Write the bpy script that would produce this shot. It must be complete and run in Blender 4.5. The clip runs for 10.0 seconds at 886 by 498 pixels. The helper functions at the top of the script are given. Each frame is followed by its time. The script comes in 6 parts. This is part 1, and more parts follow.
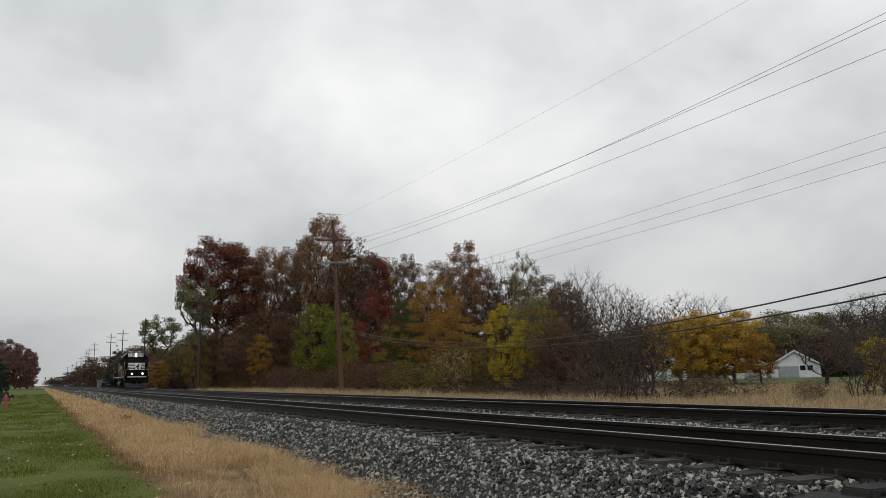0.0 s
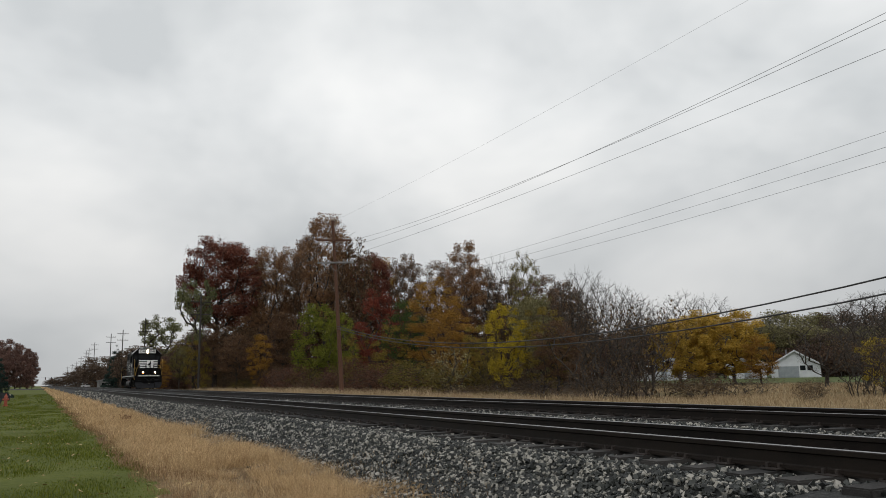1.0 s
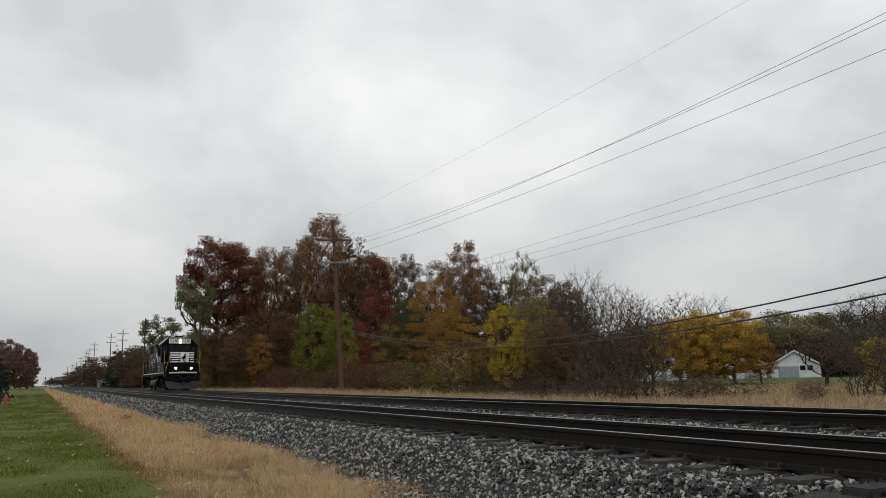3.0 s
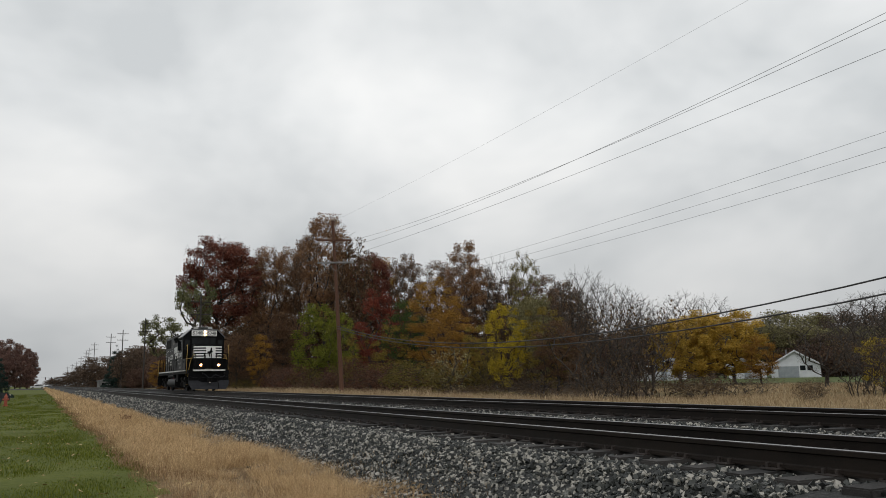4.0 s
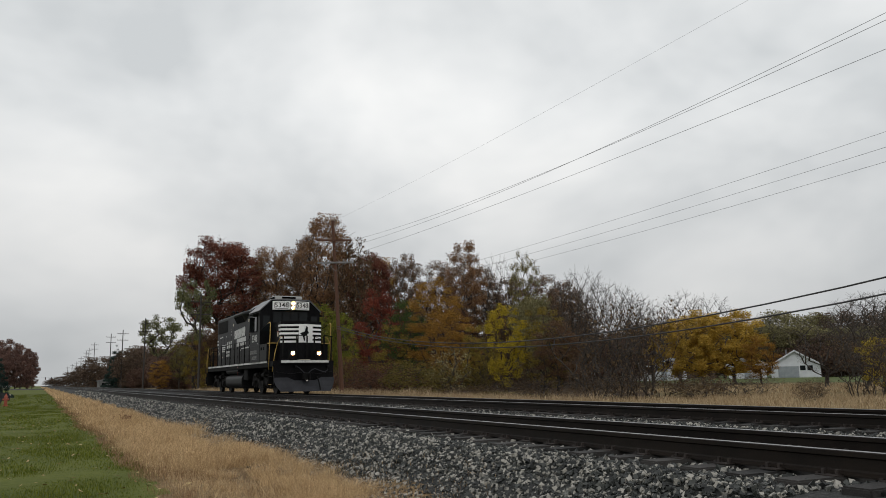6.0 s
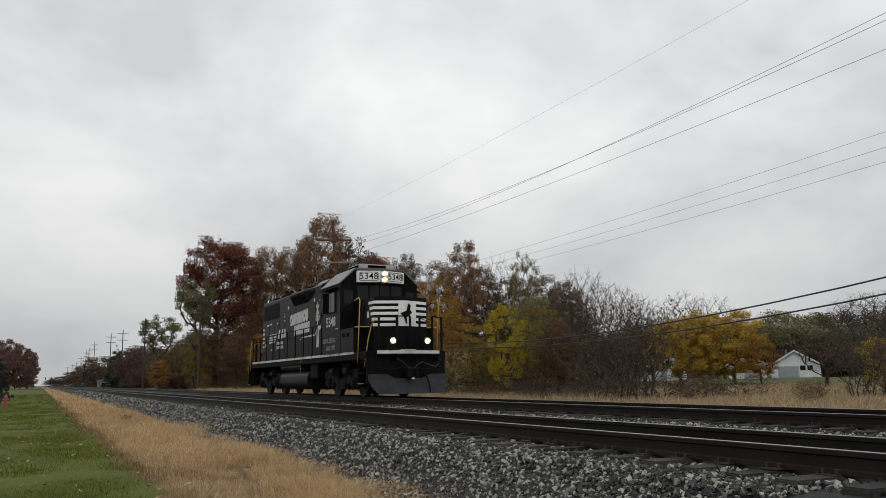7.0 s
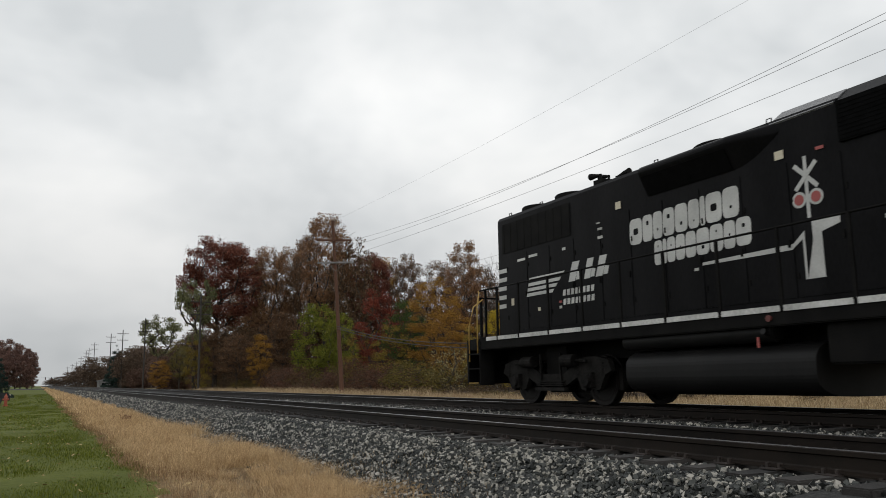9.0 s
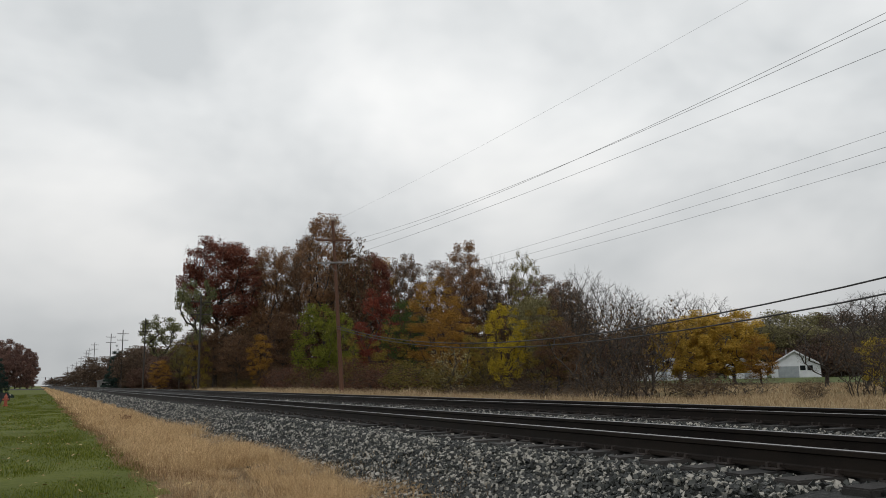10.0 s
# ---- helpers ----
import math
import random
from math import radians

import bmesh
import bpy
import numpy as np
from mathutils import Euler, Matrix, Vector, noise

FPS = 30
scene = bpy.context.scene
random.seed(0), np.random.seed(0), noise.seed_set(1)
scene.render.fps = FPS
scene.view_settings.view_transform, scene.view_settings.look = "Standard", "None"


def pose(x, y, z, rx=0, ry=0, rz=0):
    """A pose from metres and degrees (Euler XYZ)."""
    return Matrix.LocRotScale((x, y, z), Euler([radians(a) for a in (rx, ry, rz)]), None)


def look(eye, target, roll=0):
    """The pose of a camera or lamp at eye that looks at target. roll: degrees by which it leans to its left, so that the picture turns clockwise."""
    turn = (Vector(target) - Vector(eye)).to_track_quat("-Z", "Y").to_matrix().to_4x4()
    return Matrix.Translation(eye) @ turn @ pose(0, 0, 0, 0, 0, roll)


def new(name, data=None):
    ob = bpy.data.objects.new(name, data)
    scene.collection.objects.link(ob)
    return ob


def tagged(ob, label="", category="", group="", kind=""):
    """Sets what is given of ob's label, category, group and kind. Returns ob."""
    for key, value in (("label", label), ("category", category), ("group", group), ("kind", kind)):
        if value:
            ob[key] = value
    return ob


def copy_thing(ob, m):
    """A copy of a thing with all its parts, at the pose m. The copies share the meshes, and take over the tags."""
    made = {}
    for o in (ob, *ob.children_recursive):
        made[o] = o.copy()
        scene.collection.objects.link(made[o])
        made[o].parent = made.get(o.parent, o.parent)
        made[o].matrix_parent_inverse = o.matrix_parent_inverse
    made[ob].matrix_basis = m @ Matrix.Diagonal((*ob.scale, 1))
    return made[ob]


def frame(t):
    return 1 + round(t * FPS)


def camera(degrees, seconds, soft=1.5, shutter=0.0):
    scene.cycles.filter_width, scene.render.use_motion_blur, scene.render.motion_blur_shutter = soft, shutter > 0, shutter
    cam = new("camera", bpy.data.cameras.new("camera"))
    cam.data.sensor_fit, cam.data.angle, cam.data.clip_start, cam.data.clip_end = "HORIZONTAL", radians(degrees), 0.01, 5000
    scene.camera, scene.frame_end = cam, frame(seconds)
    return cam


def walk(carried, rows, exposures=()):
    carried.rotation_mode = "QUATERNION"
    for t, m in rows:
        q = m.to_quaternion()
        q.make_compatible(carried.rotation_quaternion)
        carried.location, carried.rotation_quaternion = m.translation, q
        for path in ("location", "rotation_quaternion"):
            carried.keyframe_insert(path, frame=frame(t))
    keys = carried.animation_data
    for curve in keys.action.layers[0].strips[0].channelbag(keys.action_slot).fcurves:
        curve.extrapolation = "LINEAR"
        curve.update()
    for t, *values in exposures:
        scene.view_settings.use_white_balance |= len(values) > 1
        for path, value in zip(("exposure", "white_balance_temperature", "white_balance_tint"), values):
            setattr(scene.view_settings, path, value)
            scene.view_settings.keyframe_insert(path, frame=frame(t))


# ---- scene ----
# The camera stands still on the lawn beside the line.
# x: across the tracks, y: along them, z: up from the rail heads.
EYE = (0.0, 0.0, 0.579)
AIM = (0.44497, 0.88072, 0.16226)
cam = camera(58.39, 10.0, soft=0.9, shutter=0.08)
VIEW = look(EYE, (EYE[0] + AIM[0] * 50, EYE[1] + AIM[1] * 50, EYE[2] + AIM[2] * 50), -0.90)
walk(cam, [(0.0, VIEW), (10.0, VIEW)], exposures=[(0.0, -0.02), (6.5, -0.02), (8.8, 0.05), (9.4, 0.05), (10.0, 0.0)])

# ---- world, sun ----
SUN_EL, SUN_AZ = radians(50), radians(200)
world = bpy.data.worlds.new("overcast")
scene.world = world
world.use_nodes = True
wn, wl = world.node_tree.nodes, world.node_tree.links
wn.clear()
w_out = wn.new("ShaderNodeOutputWorld")
w_bg = wn.new("ShaderNodeBackground")
w_sky = wn.new("ShaderNodeTexSky")
w_sky.sky_type = "NISHITA"
w_sky.sun_disc = False
w_sky.sun_elevation = SUN_EL
w_sky.sun_rotation = SUN_AZ
w_mix = wn.new("ShaderNodeMix")
w_mix.data_type = "RGBA"
w_mix.inputs["Factor"].default_value = 0.9
w_co = wn.new("ShaderNodeTexCoord")
w_no = wn.new("ShaderNodeTexNoise")
w_no.inputs["Scale"].default_value = 2.2
w_no.inputs["Detail"].default_value = 5
w_ra = wn.new("ShaderNodeValToRGB")
w_ra.color_ramp.elements[0].position, w_ra.color_ramp.elements[0].color = 0.35, (6.2, 6.5, 6.9, 1)
w_ra.color_ramp.elements[1].position, w_ra.color_ramp.elements[1].color = 0.65, (8.2, 8.4, 8.6, 1)
wl.new(w_co.outputs["Generated"], w_no.inputs["Vector"])
wl.new(w_no.outputs["Fac"], w_ra.inputs["Fac"])
wl.new(w_sky.outputs["Color"], w_mix.inputs[6])
wl.new(w_ra.outputs["Color"], w_mix.inputs[7])
wl.new(w_mix.outputs[2], w_bg.inputs["Color"])
w_bg.inputs["Strength"].default_value = 0.075
wl.new(w_bg.outputs["Background"], w_out.inputs["Surface"])

sun_data = bpy.data.lights.new("sun", "SUN")
sun_data.energy, sun_data.angle, sun_data.color = 0.5, radians(25), (1.0, 0.97, 0.92)
sun = new("sun", sun_data)
sun.rotation_euler = Euler((radians(40), 0, radians(-20)))


# ---- materials ----
def mat(name, a, b, rough=0.7, metal=0.0, scale=4.0, fine=60.0, bump=0.2, depth=0.01, island=False, objrand=0.0, space="Object",
        spec=0.5, streak=1.0, fine_mix=0.35):
    """Two colours mixed by broad and fine noise, with relief; islands or objects may vary."""
    m = bpy.data.materials.new(name)
    m.use_nodes = True
    n, l = m.node_tree.nodes, m.node_tree.links
    p = n["Principled BSDF"]
    p.inputs["Roughness"].default_value = rough
    p.inputs["Metallic"].default_value = metal
    p.inputs["Specular IOR Level"].default_value = spec
    co = n.new("ShaderNodeTexCoord")
    mp = n.new("ShaderNodeMapping")
    mp.inputs["Scale"].default_value = (1, 1, streak)
    l.new(co.outputs[space], mp.inputs["Vector"])
    big = n.new("ShaderNodeTexNoise")
    big.inputs["Scale"].default_value = scale
    big.inputs["Detail"].default_value = 4
    small = n.new("ShaderNodeTexNoise")
    small.inputs["Scale"].default_value = fine
    small.inputs["Detail"].default_value = 3
    l.new(mp.outputs["Vector"], big.inputs["Vector"])
    l.new(mp.outputs["Vector"], small.inputs["Vector"])
    mx = n.new("ShaderNodeMix")
    mx.inputs["Factor"].default_value = fine_mix
    l.new(big.outputs["Fac"], mx.inputs[2])
    l.new(small.outputs["Fac"], mx.inputs[3])
    fac = mx.outputs[0]
    if island or objrand:
        src = n.new("ShaderNodeNewGeometry").outputs["Random Per Island"] if island else n.new("ShaderNodeObjectInfo").outputs["Random"]
        m2 = n.new("ShaderNodeMix")
        m2.inputs["Factor"].default_value = (0.6 if island is True else island) if island else objrand
        l.new(fac, m2.inputs[2])
        l.new(src, m2.inputs[3])
        fac = m2.outputs[0]
    ramp = n.new("ShaderNodeValToRGB")
    ramp.color_ramp.elements[0].position, ramp.color_ramp.elements[0].color = 0.3, (*a, 1)
    ramp.color_ramp.elements[1].position, ramp.color_ramp.elements[1].color = 0.7, (*b, 1)
    l.new(fac, ramp.inputs["Fac"])
    l.new(ramp.outputs["Color"], p.inputs["Base Color"])
    if bump:
        bn = n.new("ShaderNodeBump")
        bn.inputs["Strength"].default_value = bump
        bn.inputs["Distance"].default_value = depth
        l.new(small.outputs["Fac"], bn.inputs["Height"])
        l.new(bn.outputs["Normal"], p.inputs["Normal"])
    return m


def leaf_mat(name, a, b):
    m = mat(name, a, b, rough=0.75, scale=0.85, fine=3.2, bump=0, island=0.30, spec=0.15)
    ramp = m.node_tree.nodes["Color Ramp"].color_ramp.elements
    ramp[0].position, ramp[1].position = 0.36, 0.64
    n, l = m.node_tree.nodes, m.node_tree.links
    thin = n.new("ShaderNodeBsdfTranslucent")
    both = n.new("ShaderNodeMixShader")
    both.inputs[0].default_value = 0.42
    l.new(n["Color Ramp"].outputs["Color"], thin.inputs["Color"])
    l.new(n["Principled BSDF"].outputs[0], both.inputs[1])
    l.new(thin.outputs[0], both.inputs[2])
    l.new(both.outputs[0], n["Material Output"].inputs["Surface"])
    return m


def lamp_bowl(root, lat, v, z, r, deep, hot, dish, label):
    """A round lamp, open to the front: reflector cone, rim, and a bulb at its bottom."""
    n = 24
    bm = bmesh.new()
    rings = [[bm.verts.new(LP(lat + q * math.cos(6.2832 * k / n), d, z + q * math.sin(6.2832 * k / n))) for k in range(n)]
             for q, d in ((r * 0.36, v - deep), (r * 0.74, v - deep * 0.6), (r, v - 0.012), (r, v))]
    for a, b in zip(rings, rings[1:]):
        for k in range(n):
            bm.faces.new((a[k], a[(k + 1) % n], b[(k + 1) % n], b[k]))
    part("reflector", bm, dish, root, "warm lit reflector bowl")
    part("bulb", cyl(bmesh.new(), LP(lat, v - deep - 0.01, z), LP(lat, v - deep + 0.012, z), r * 0.38, 18), hot, root, label)
    ring = bmesh.new()
    tube(ring, [LP(lat + (r + 0.012) * math.cos(6.2832 * k / n), v, z + (r + 0.012) * math.sin(6.2832 * k / n)) for k in range(n + 1)], 0.014, 6)
    part("rim", ring, M_CHROME, root)


def glow(name, color, strength):
    m = bpy.data.materials.new(name)
    m.use_nodes = True
    p = m.node_tree.nodes["Principled BSDF"]
    p.inputs["Base Color"].default_value = (*color, 1)
    p.inputs["Emission Color"].default_value = (*color, 1)
    p.inputs["Emission Strength"].default_value = strength
    return m


M_LAWN = mat("lawn_turf", (0.054, 0.073, 0.009), (0.130, 0.146, 0.020), 0.9, scale=0.5, fine=9, bump=0.5, depth=0.03, spec=0.2)
M_SOIL = mat("dry_thatch", (0.14, 0.095, 0.055), (0.27, 0.19, 0.10), 0.95, scale=0.8, fine=25, bump=0.6, depth=0.03, spec=0.1)
# bed darker than its stones: the shade in their gaps is in the colour
M_BED = mat("ballast_bed_gap_shade", (0.007, 0.008, 0.008), (0.052, 0.053, 0.050), 0.9, scale=1.2, fine=16, bump=1.0, depth=0.05, fine_mix=0.7)
M_FIELD = mat("autumn_field", (0.10, 0.085, 0.035), (0.26, 0.19, 0.10), 0.95, scale=0.12, fine=4, bump=0.4, depth=0.05, spec=0.1)
M_WOODFLOOR = mat("leaf_litter", (0.035, 0.024, 0.014), (0.10, 0.06, 0.03), 0.95, scale=0.2, fine=5, bump=0.4, depth=0.05, spec=0.1)
M_YARD = mat("yard_grass", (0.06, 0.085, 0.022), (0.13, 0.15, 0.045), 0.9, scale=0.1, fine=5, bump=0.3, depth=0.03, spec=0.2)
M_STONE = mat("crushed_stone", (0.011, 0.013, 0.012), (0.38, 0.36, 0.315), 0.55, scale=2.0, fine=50, bump=0.4, depth=0.006, island=True)
_r = M_STONE.node_tree.nodes['Color Ramp'].color_ramp.elements.new(0.58)
_r.color = (0.050, 0.054, 0.048, 1)
M_RAIL = mat("rusty_rail_steel", (0.006, 0.005, 0.0045), (0.022, 0.016, 0.012), 0.6, 0.0, spec=0.15, scale=2, fine=60, bump=0.3, depth=0.003)
M_RAILTOP = mat("polished_rail_head", (0.17, 0.17, 0.175), (0.33, 0.33, 0.34), 0.34, 0.9, scale=3, fine=120, bump=0.05, depth=0.001)
M_TIE = mat("weathered_tie_wood", (0.013, 0.012, 0.011), (0.052, 0.047, 0.043), 0.85, scale=3, fine=40, bump=0.7, depth=0.01, objrand=0.4)
M_SPIKE = mat("spike_iron", (0.012, 0.010, 0.009), (0.040, 0.028, 0.022), 0.7, 0.0, scale=5, fine=80)
M_STRAW = mat("dry_grass_straw", (0.33, 0.205, 0.095), (0.80, 0.59, 0.335), 0.85, scale=0.5, fine=3, bump=0, island=True, spec=0.15)
M_THATCH = mat("brown_thatch", (0.17, 0.098, 0.052), (0.42, 0.275, 0.155), 0.9, scale=0.6, fine=4, bump=0, island=True, spec=0.1)
M_STRAW2 = mat("pale_field_straw", (0.27, 0.185, 0.10), (0.56, 0.43, 0.265), 0.85, scale=0.25, fine=2, bump=0, island=True, spec=0.15)
M_BLADE = mat("grass_blade", (0.063, 0.087, 0.010), (0.180, 0.198, 0.026), 0.8, scale=0.6, fine=5, bump=0, island=True, spec=0.2)
M_BARK = mat("bark", (0.024, 0.019, 0.016), (0.082, 0.067, 0.055), 0.9, scale=1.5, fine=14, bump=0.6, depth=0.03, objrand=0.25)
M_POLE = mat("creosote_pole_wood", (0.065, 0.028, 0.016), (0.15, 0.068, 0.038), 0.8, scale=1.0, fine=30, bump=0.5, depth=0.01, streak=0.1)
M_FARPOLE = mat("dark_weathered_pole", (0.028, 0.024, 0.021), (0.07, 0.06, 0.052), 0.85, scale=1.0, fine=20, bump=0.3, streak=0.1)
M_DULL = mat("dull_grey_siding", (0.16, 0.16, 0.155), (0.26, 0.26, 0.25), 0.8, scale=1, fine=10, bump=0.1)
M_ARM = mat("grey_crossarm_wood", (0.10, 0.095, 0.09), (0.28, 0.27, 0.26), 0.8, scale=3, fine=40, bump=0.3)
M_WIRE = mat("dark_wire", (0.03, 0.03, 0.032), (0.05, 0.05, 0.052), 0.6, bump=0)
M_PORC = mat("insulator_glaze", (0.16, 0.12, 0.10), (0.32, 0.30, 0.28), 0.25, bump=0)

M_BLACK = mat("black_loco_paint", (0.002, 0.002, 0.0024), (0.0125, 0.0122, 0.0135), 0.42, spec=0.06, scale=1.1, fine=28, bump=0.08, depth=0.004, streak=0.35)
M_BLACK2 = mat("sooty_steel", (0.005, 0.005, 0.005), (0.013, 0.0124, 0.0118), 0.75, 0.0, spec=0.09, scale=2.5, fine=40, bump=0.3, depth=0.006)
M_TRUCK = mat("oily_dusty_truck_steel", (0.0015, 0.0015, 0.0015), (0.026, 0.024, 0.022), 0.75, spec=0.12, scale=3.5, fine=22, bump=0.4, depth=0.01)
# dusty black roof, its colour lightened to hold the sky's reflection
M_ROOF = mat("dusty_roof_sky_sheen", (0.07, 0.071, 0.075), (0.17, 0.17, 0.175), 0.35, scale=2.2, fine=30, bump=0.1)
M_TANK = mat("dusty_tank_steel", (0.004, 0.004, 0.0045), (0.015, 0.0145, 0.014), 0.5, spec=0.18, scale=1.2, fine=30, bump=0.1, streak=0.4)
M_PLOW = mat("grey_plow_paint", (0.014, 0.015, 0.018), (0.042, 0.043, 0.050), 0.6, spec=0.3, scale=2, fine=35, bump=0.15)
M_WHITE = mat("white_loco_paint", (0.80, 0.80, 0.79), (0.92, 0.92, 0.90), 0.5, scale=2.5, fine=40, bump=0.05)
M_LETTER = mat("weathered_white_lettering", (0.42, 0.42, 0.41), (0.66, 0.66, 0.64), 0.55, scale=2.0, fine=30, bump=0.05)
M_DIRTYWHITE = mat("grimy_white_stripe", (0.34, 0.34, 0.325), (0.80, 0.80, 0.77), 0.6, scale=1.6, fine=18, bump=0.05)
M_YELLOW = mat("yellow_handrail_paint", (0.42, 0.25, 0.045), (0.60, 0.40, 0.11), 0.5, scale=4, fine=40, bump=0.05)
M_GRILLE = mat("radiator_screen", (0.002, 0.002, 0.002), (0.006, 0.006, 0.0065), 0.9, spec=0.06, scale=6, fine=90, bump=0.4)
M_FADED = mat("faded_lettering", (0.14, 0.14, 0.135), (0.36, 0.36, 0.35), 0.6, scale=2.2, fine=22, bump=0.05)
M_DULLRED = mat("dull_red_button", (0.10, 0.022, 0.02), (0.17, 0.045, 0.04), 0.5, bump=0)
M_RED = mat("red_reflector", (0.30, 0.05, 0.045), (0.42, 0.09, 0.08), 0.4, bump=0)
M_LABEL = mat("cream_label", (0.55, 0.50, 0.38), (0.75, 0.68, 0.52), 0.5, bump=0)
M_WHEEL = mat("wheel_steel", (0.006, 0.005, 0.005), (0.020, 0.017, 0.015), 0.6, 0.0, spec=0.2, scale=4, fine=40)
M_LAMP = glow("sealed_beam_lit", (1.0, 0.70, 0.38), 200)
M_DITCH = glow("ditch_light_lit", (1.0, 0.62, 0.30), 200)
M_LAMPDISH = glow("lit_headlight_bowl", (1.0, 0.56, 0.16), 0.75)
M_DITCHDISH = glow("lit_ditch_bowl", (1.0, 0.55, 0.22), 0.30)
M_CHROME = mat("reflector_rim", (0.5, 0.48, 0.44), (0.7, 0.68, 0.62), 0.25, 0.9, bump=0)
M_GLASS = bpy.data.materials.new("cab_glass")
M_GLASS.use_nodes = True
_p = M_GLASS.node_tree.nodes["Principled BSDF"]
_p.inputs["Base Color"].default_value = (0.010, 0.012, 0.013, 1)
_p.inputs["Roughness"].default_value = 0.05
_p.inputs["Specular IOR Level"].default_value = 0.16
M_HOUSE = mat("white_siding", (0.55, 0.57, 0.60), (0.74, 0.76, 0.78), 0.7, scale=1, fine=12, bump=0.1)
M_HROOF = mat("grey_shingles", (0.12, 0.12, 0.125), (0.24, 0.24, 0.25), 0.85, scale=2, fine=14, bump=0.4)
M_HDOOR = mat("grey_garage_door_paint", (0.24, 0.27, 0.29), (0.36, 0.39, 0.41), 0.6, scale=2, fine=20, bump=0.1)
M_HYD = mat("faded_red_paint", (0.24, 0.045, 0.025), (0.40, 0.09, 0.045), 0.55, scale=6, fine=60, bump=0.1)
M_CAR = mat("dark_car_paint", (0.012, 0.013, 0.015), (0.025, 0.026, 0.03), 0.25, bump=0)
M_CARW = mat("pale_car_paint", (0.5, 0.5, 0.5), (0.65, 0.65, 0.64), 0.3, bump=0)
M_ASPH = mat("asphalt", (0.035, 0.035, 0.037), (0.075, 0.075, 0.075), 0.85, scale=0.5, fine=20, bump=0.3)
M_SIG = mat("dark_signal_housing", (0.012, 0.012, 0.012), (0.02, 0.02, 0.02), 0.6, bump=0)

# overcast sheet that drifts slowly
M_CLOUD = bpy.data.materials.new("cloud_sheet")
M_CLOUD.use_nodes = True
M_CLOUD.cycles.emission_sampling = "NONE"
cn, cl = M_CLOUD.node_tree.nodes, M_CLOUD.node_tree.links
cn.clear()
c_out = cn.new("ShaderNodeOutputMaterial")
c_em = cn.new("ShaderNodeEmission")
c_co = cn.new("ShaderNodeTexCoord")
c_map = cn.new("ShaderNodeMapping")
c_map.inputs["Scale"].default_value = (1, 1, 1.55)
c_map.inputs["Location"].default_value = (0.35, 0.1, 0.2)
c_n1 = cn.new("ShaderNodeTexNoise")
c_n1.inputs["Scale"].default_value = 2.9
c_n1.inputs["Detail"].default_value = 4.5
c_n1.inputs["Roughness"].default_value = 0.52
c_n1.inputs["Distortion"].default_value = 0.15
c_ramp = cn.new("ShaderNodeValToRGB")
for _pos, _col in ((0.33, (0.58, 0.605, 0.62)), (0.44, (0.69, 0.71, 0.72)), (0.53, (0.775, 0.79, 0.795)), (0.66, (0.885, 0.89, 0.885))):
    _e = c_ramp.color_ramp.elements.new(_pos)
    _e.color = (*_col, 1)
c_ramp.color_ramp.elements.remove(c_ramp.color_ramp.elements[0])
c_ramp.color_ramp.elements.remove(c_ramp.color_ramp.elements[-1])
cl.new(c_co.outputs["Object"], c_map.inputs["Vector"])
cl.new(c_map.outputs["Vector"], c_n1.inputs["Vector"])
cl.new(c_n1.outputs["Fac"], c_ramp.inputs["Fac"])
c_sep = cn.new("ShaderNodeSeparateXYZ")
c_low = cn.new("ShaderNodeMapRange")
c_low.inputs["From Min"].default_value, c_low.inputs["From Max"].default_value = 0.0, 0.32
c_low.inputs["To Min"].default_value, c_low.inputs["To Max"].default_value = 0.70, 1.08
cl.new(c_co.outputs["Object"], c_sep.inputs["Vector"])
cl.new(c_sep.outputs["Z"], c_low.inputs["Value"])
cl.new(c_low.outputs["Result"], c_em.inputs["Strength"])
cl.new(c_ramp.outputs["Color"], c_em.inputs["Color"])
cl.new(c_em.outputs["Emission"], c_out.inputs["Surface"])


# ---- mesh helpers ----
def mesh_ob(name, mesh, material, parent=None, label=""):
    if material is not None and not mesh.materials:
        mesh.materials.append(material)
    ob = new(name, mesh)
    if parent is not None:
        ob.parent = parent
    if label:
        ob["label"] = label
    return ob


def part(name, bm, material, parent=None, label="", bevel=0.0, smooth=False):
    if bevel:
        sharp = [e for e in bm.edges if len(e.link_faces) == 2 and e.calc_face_angle(0) > 0.6]
        bmesh.ops.bevel(bm, geom=sharp, offset=bevel, segments=2, affect="EDGES", clamp_overlap=True)
    bmesh.ops.recalc_face_normals(bm, faces=bm.faces)
    mesh = bpy.data.meshes.new(name)
    bm.to_mesh(mesh)
    bm.free()
    if smooth:
        for poly in mesh.polygons:
            poly.use_smooth = True
    return mesh_ob(name, mesh, material, parent, label)


def raw(name, verts, faces, material, parent=None, label=""):
    mesh = bpy.data.meshes.new(name)
    mesh.from_pydata(verts.tolist() if hasattr(verts, "tolist") else verts, [], faces.tolist() if hasattr(faces, "tolist") else faces)
    return mesh_ob(name, mesh, material, parent, label)


def box(bm, x0, x1, y0, y1, z0, z1):
    m = Matrix.Translation(((x0 + x1) / 2, (y0 + y1) / 2, (z0 + z1) / 2)) @ Matrix.Diagonal((abs(x1 - x0), abs(y1 - y0), abs(z1 - z0), 1))
    bmesh.ops.create_cube(bm, size=1, matrix=m)
    return bm


def B(*a):
    return box(bmesh.new(), *a)


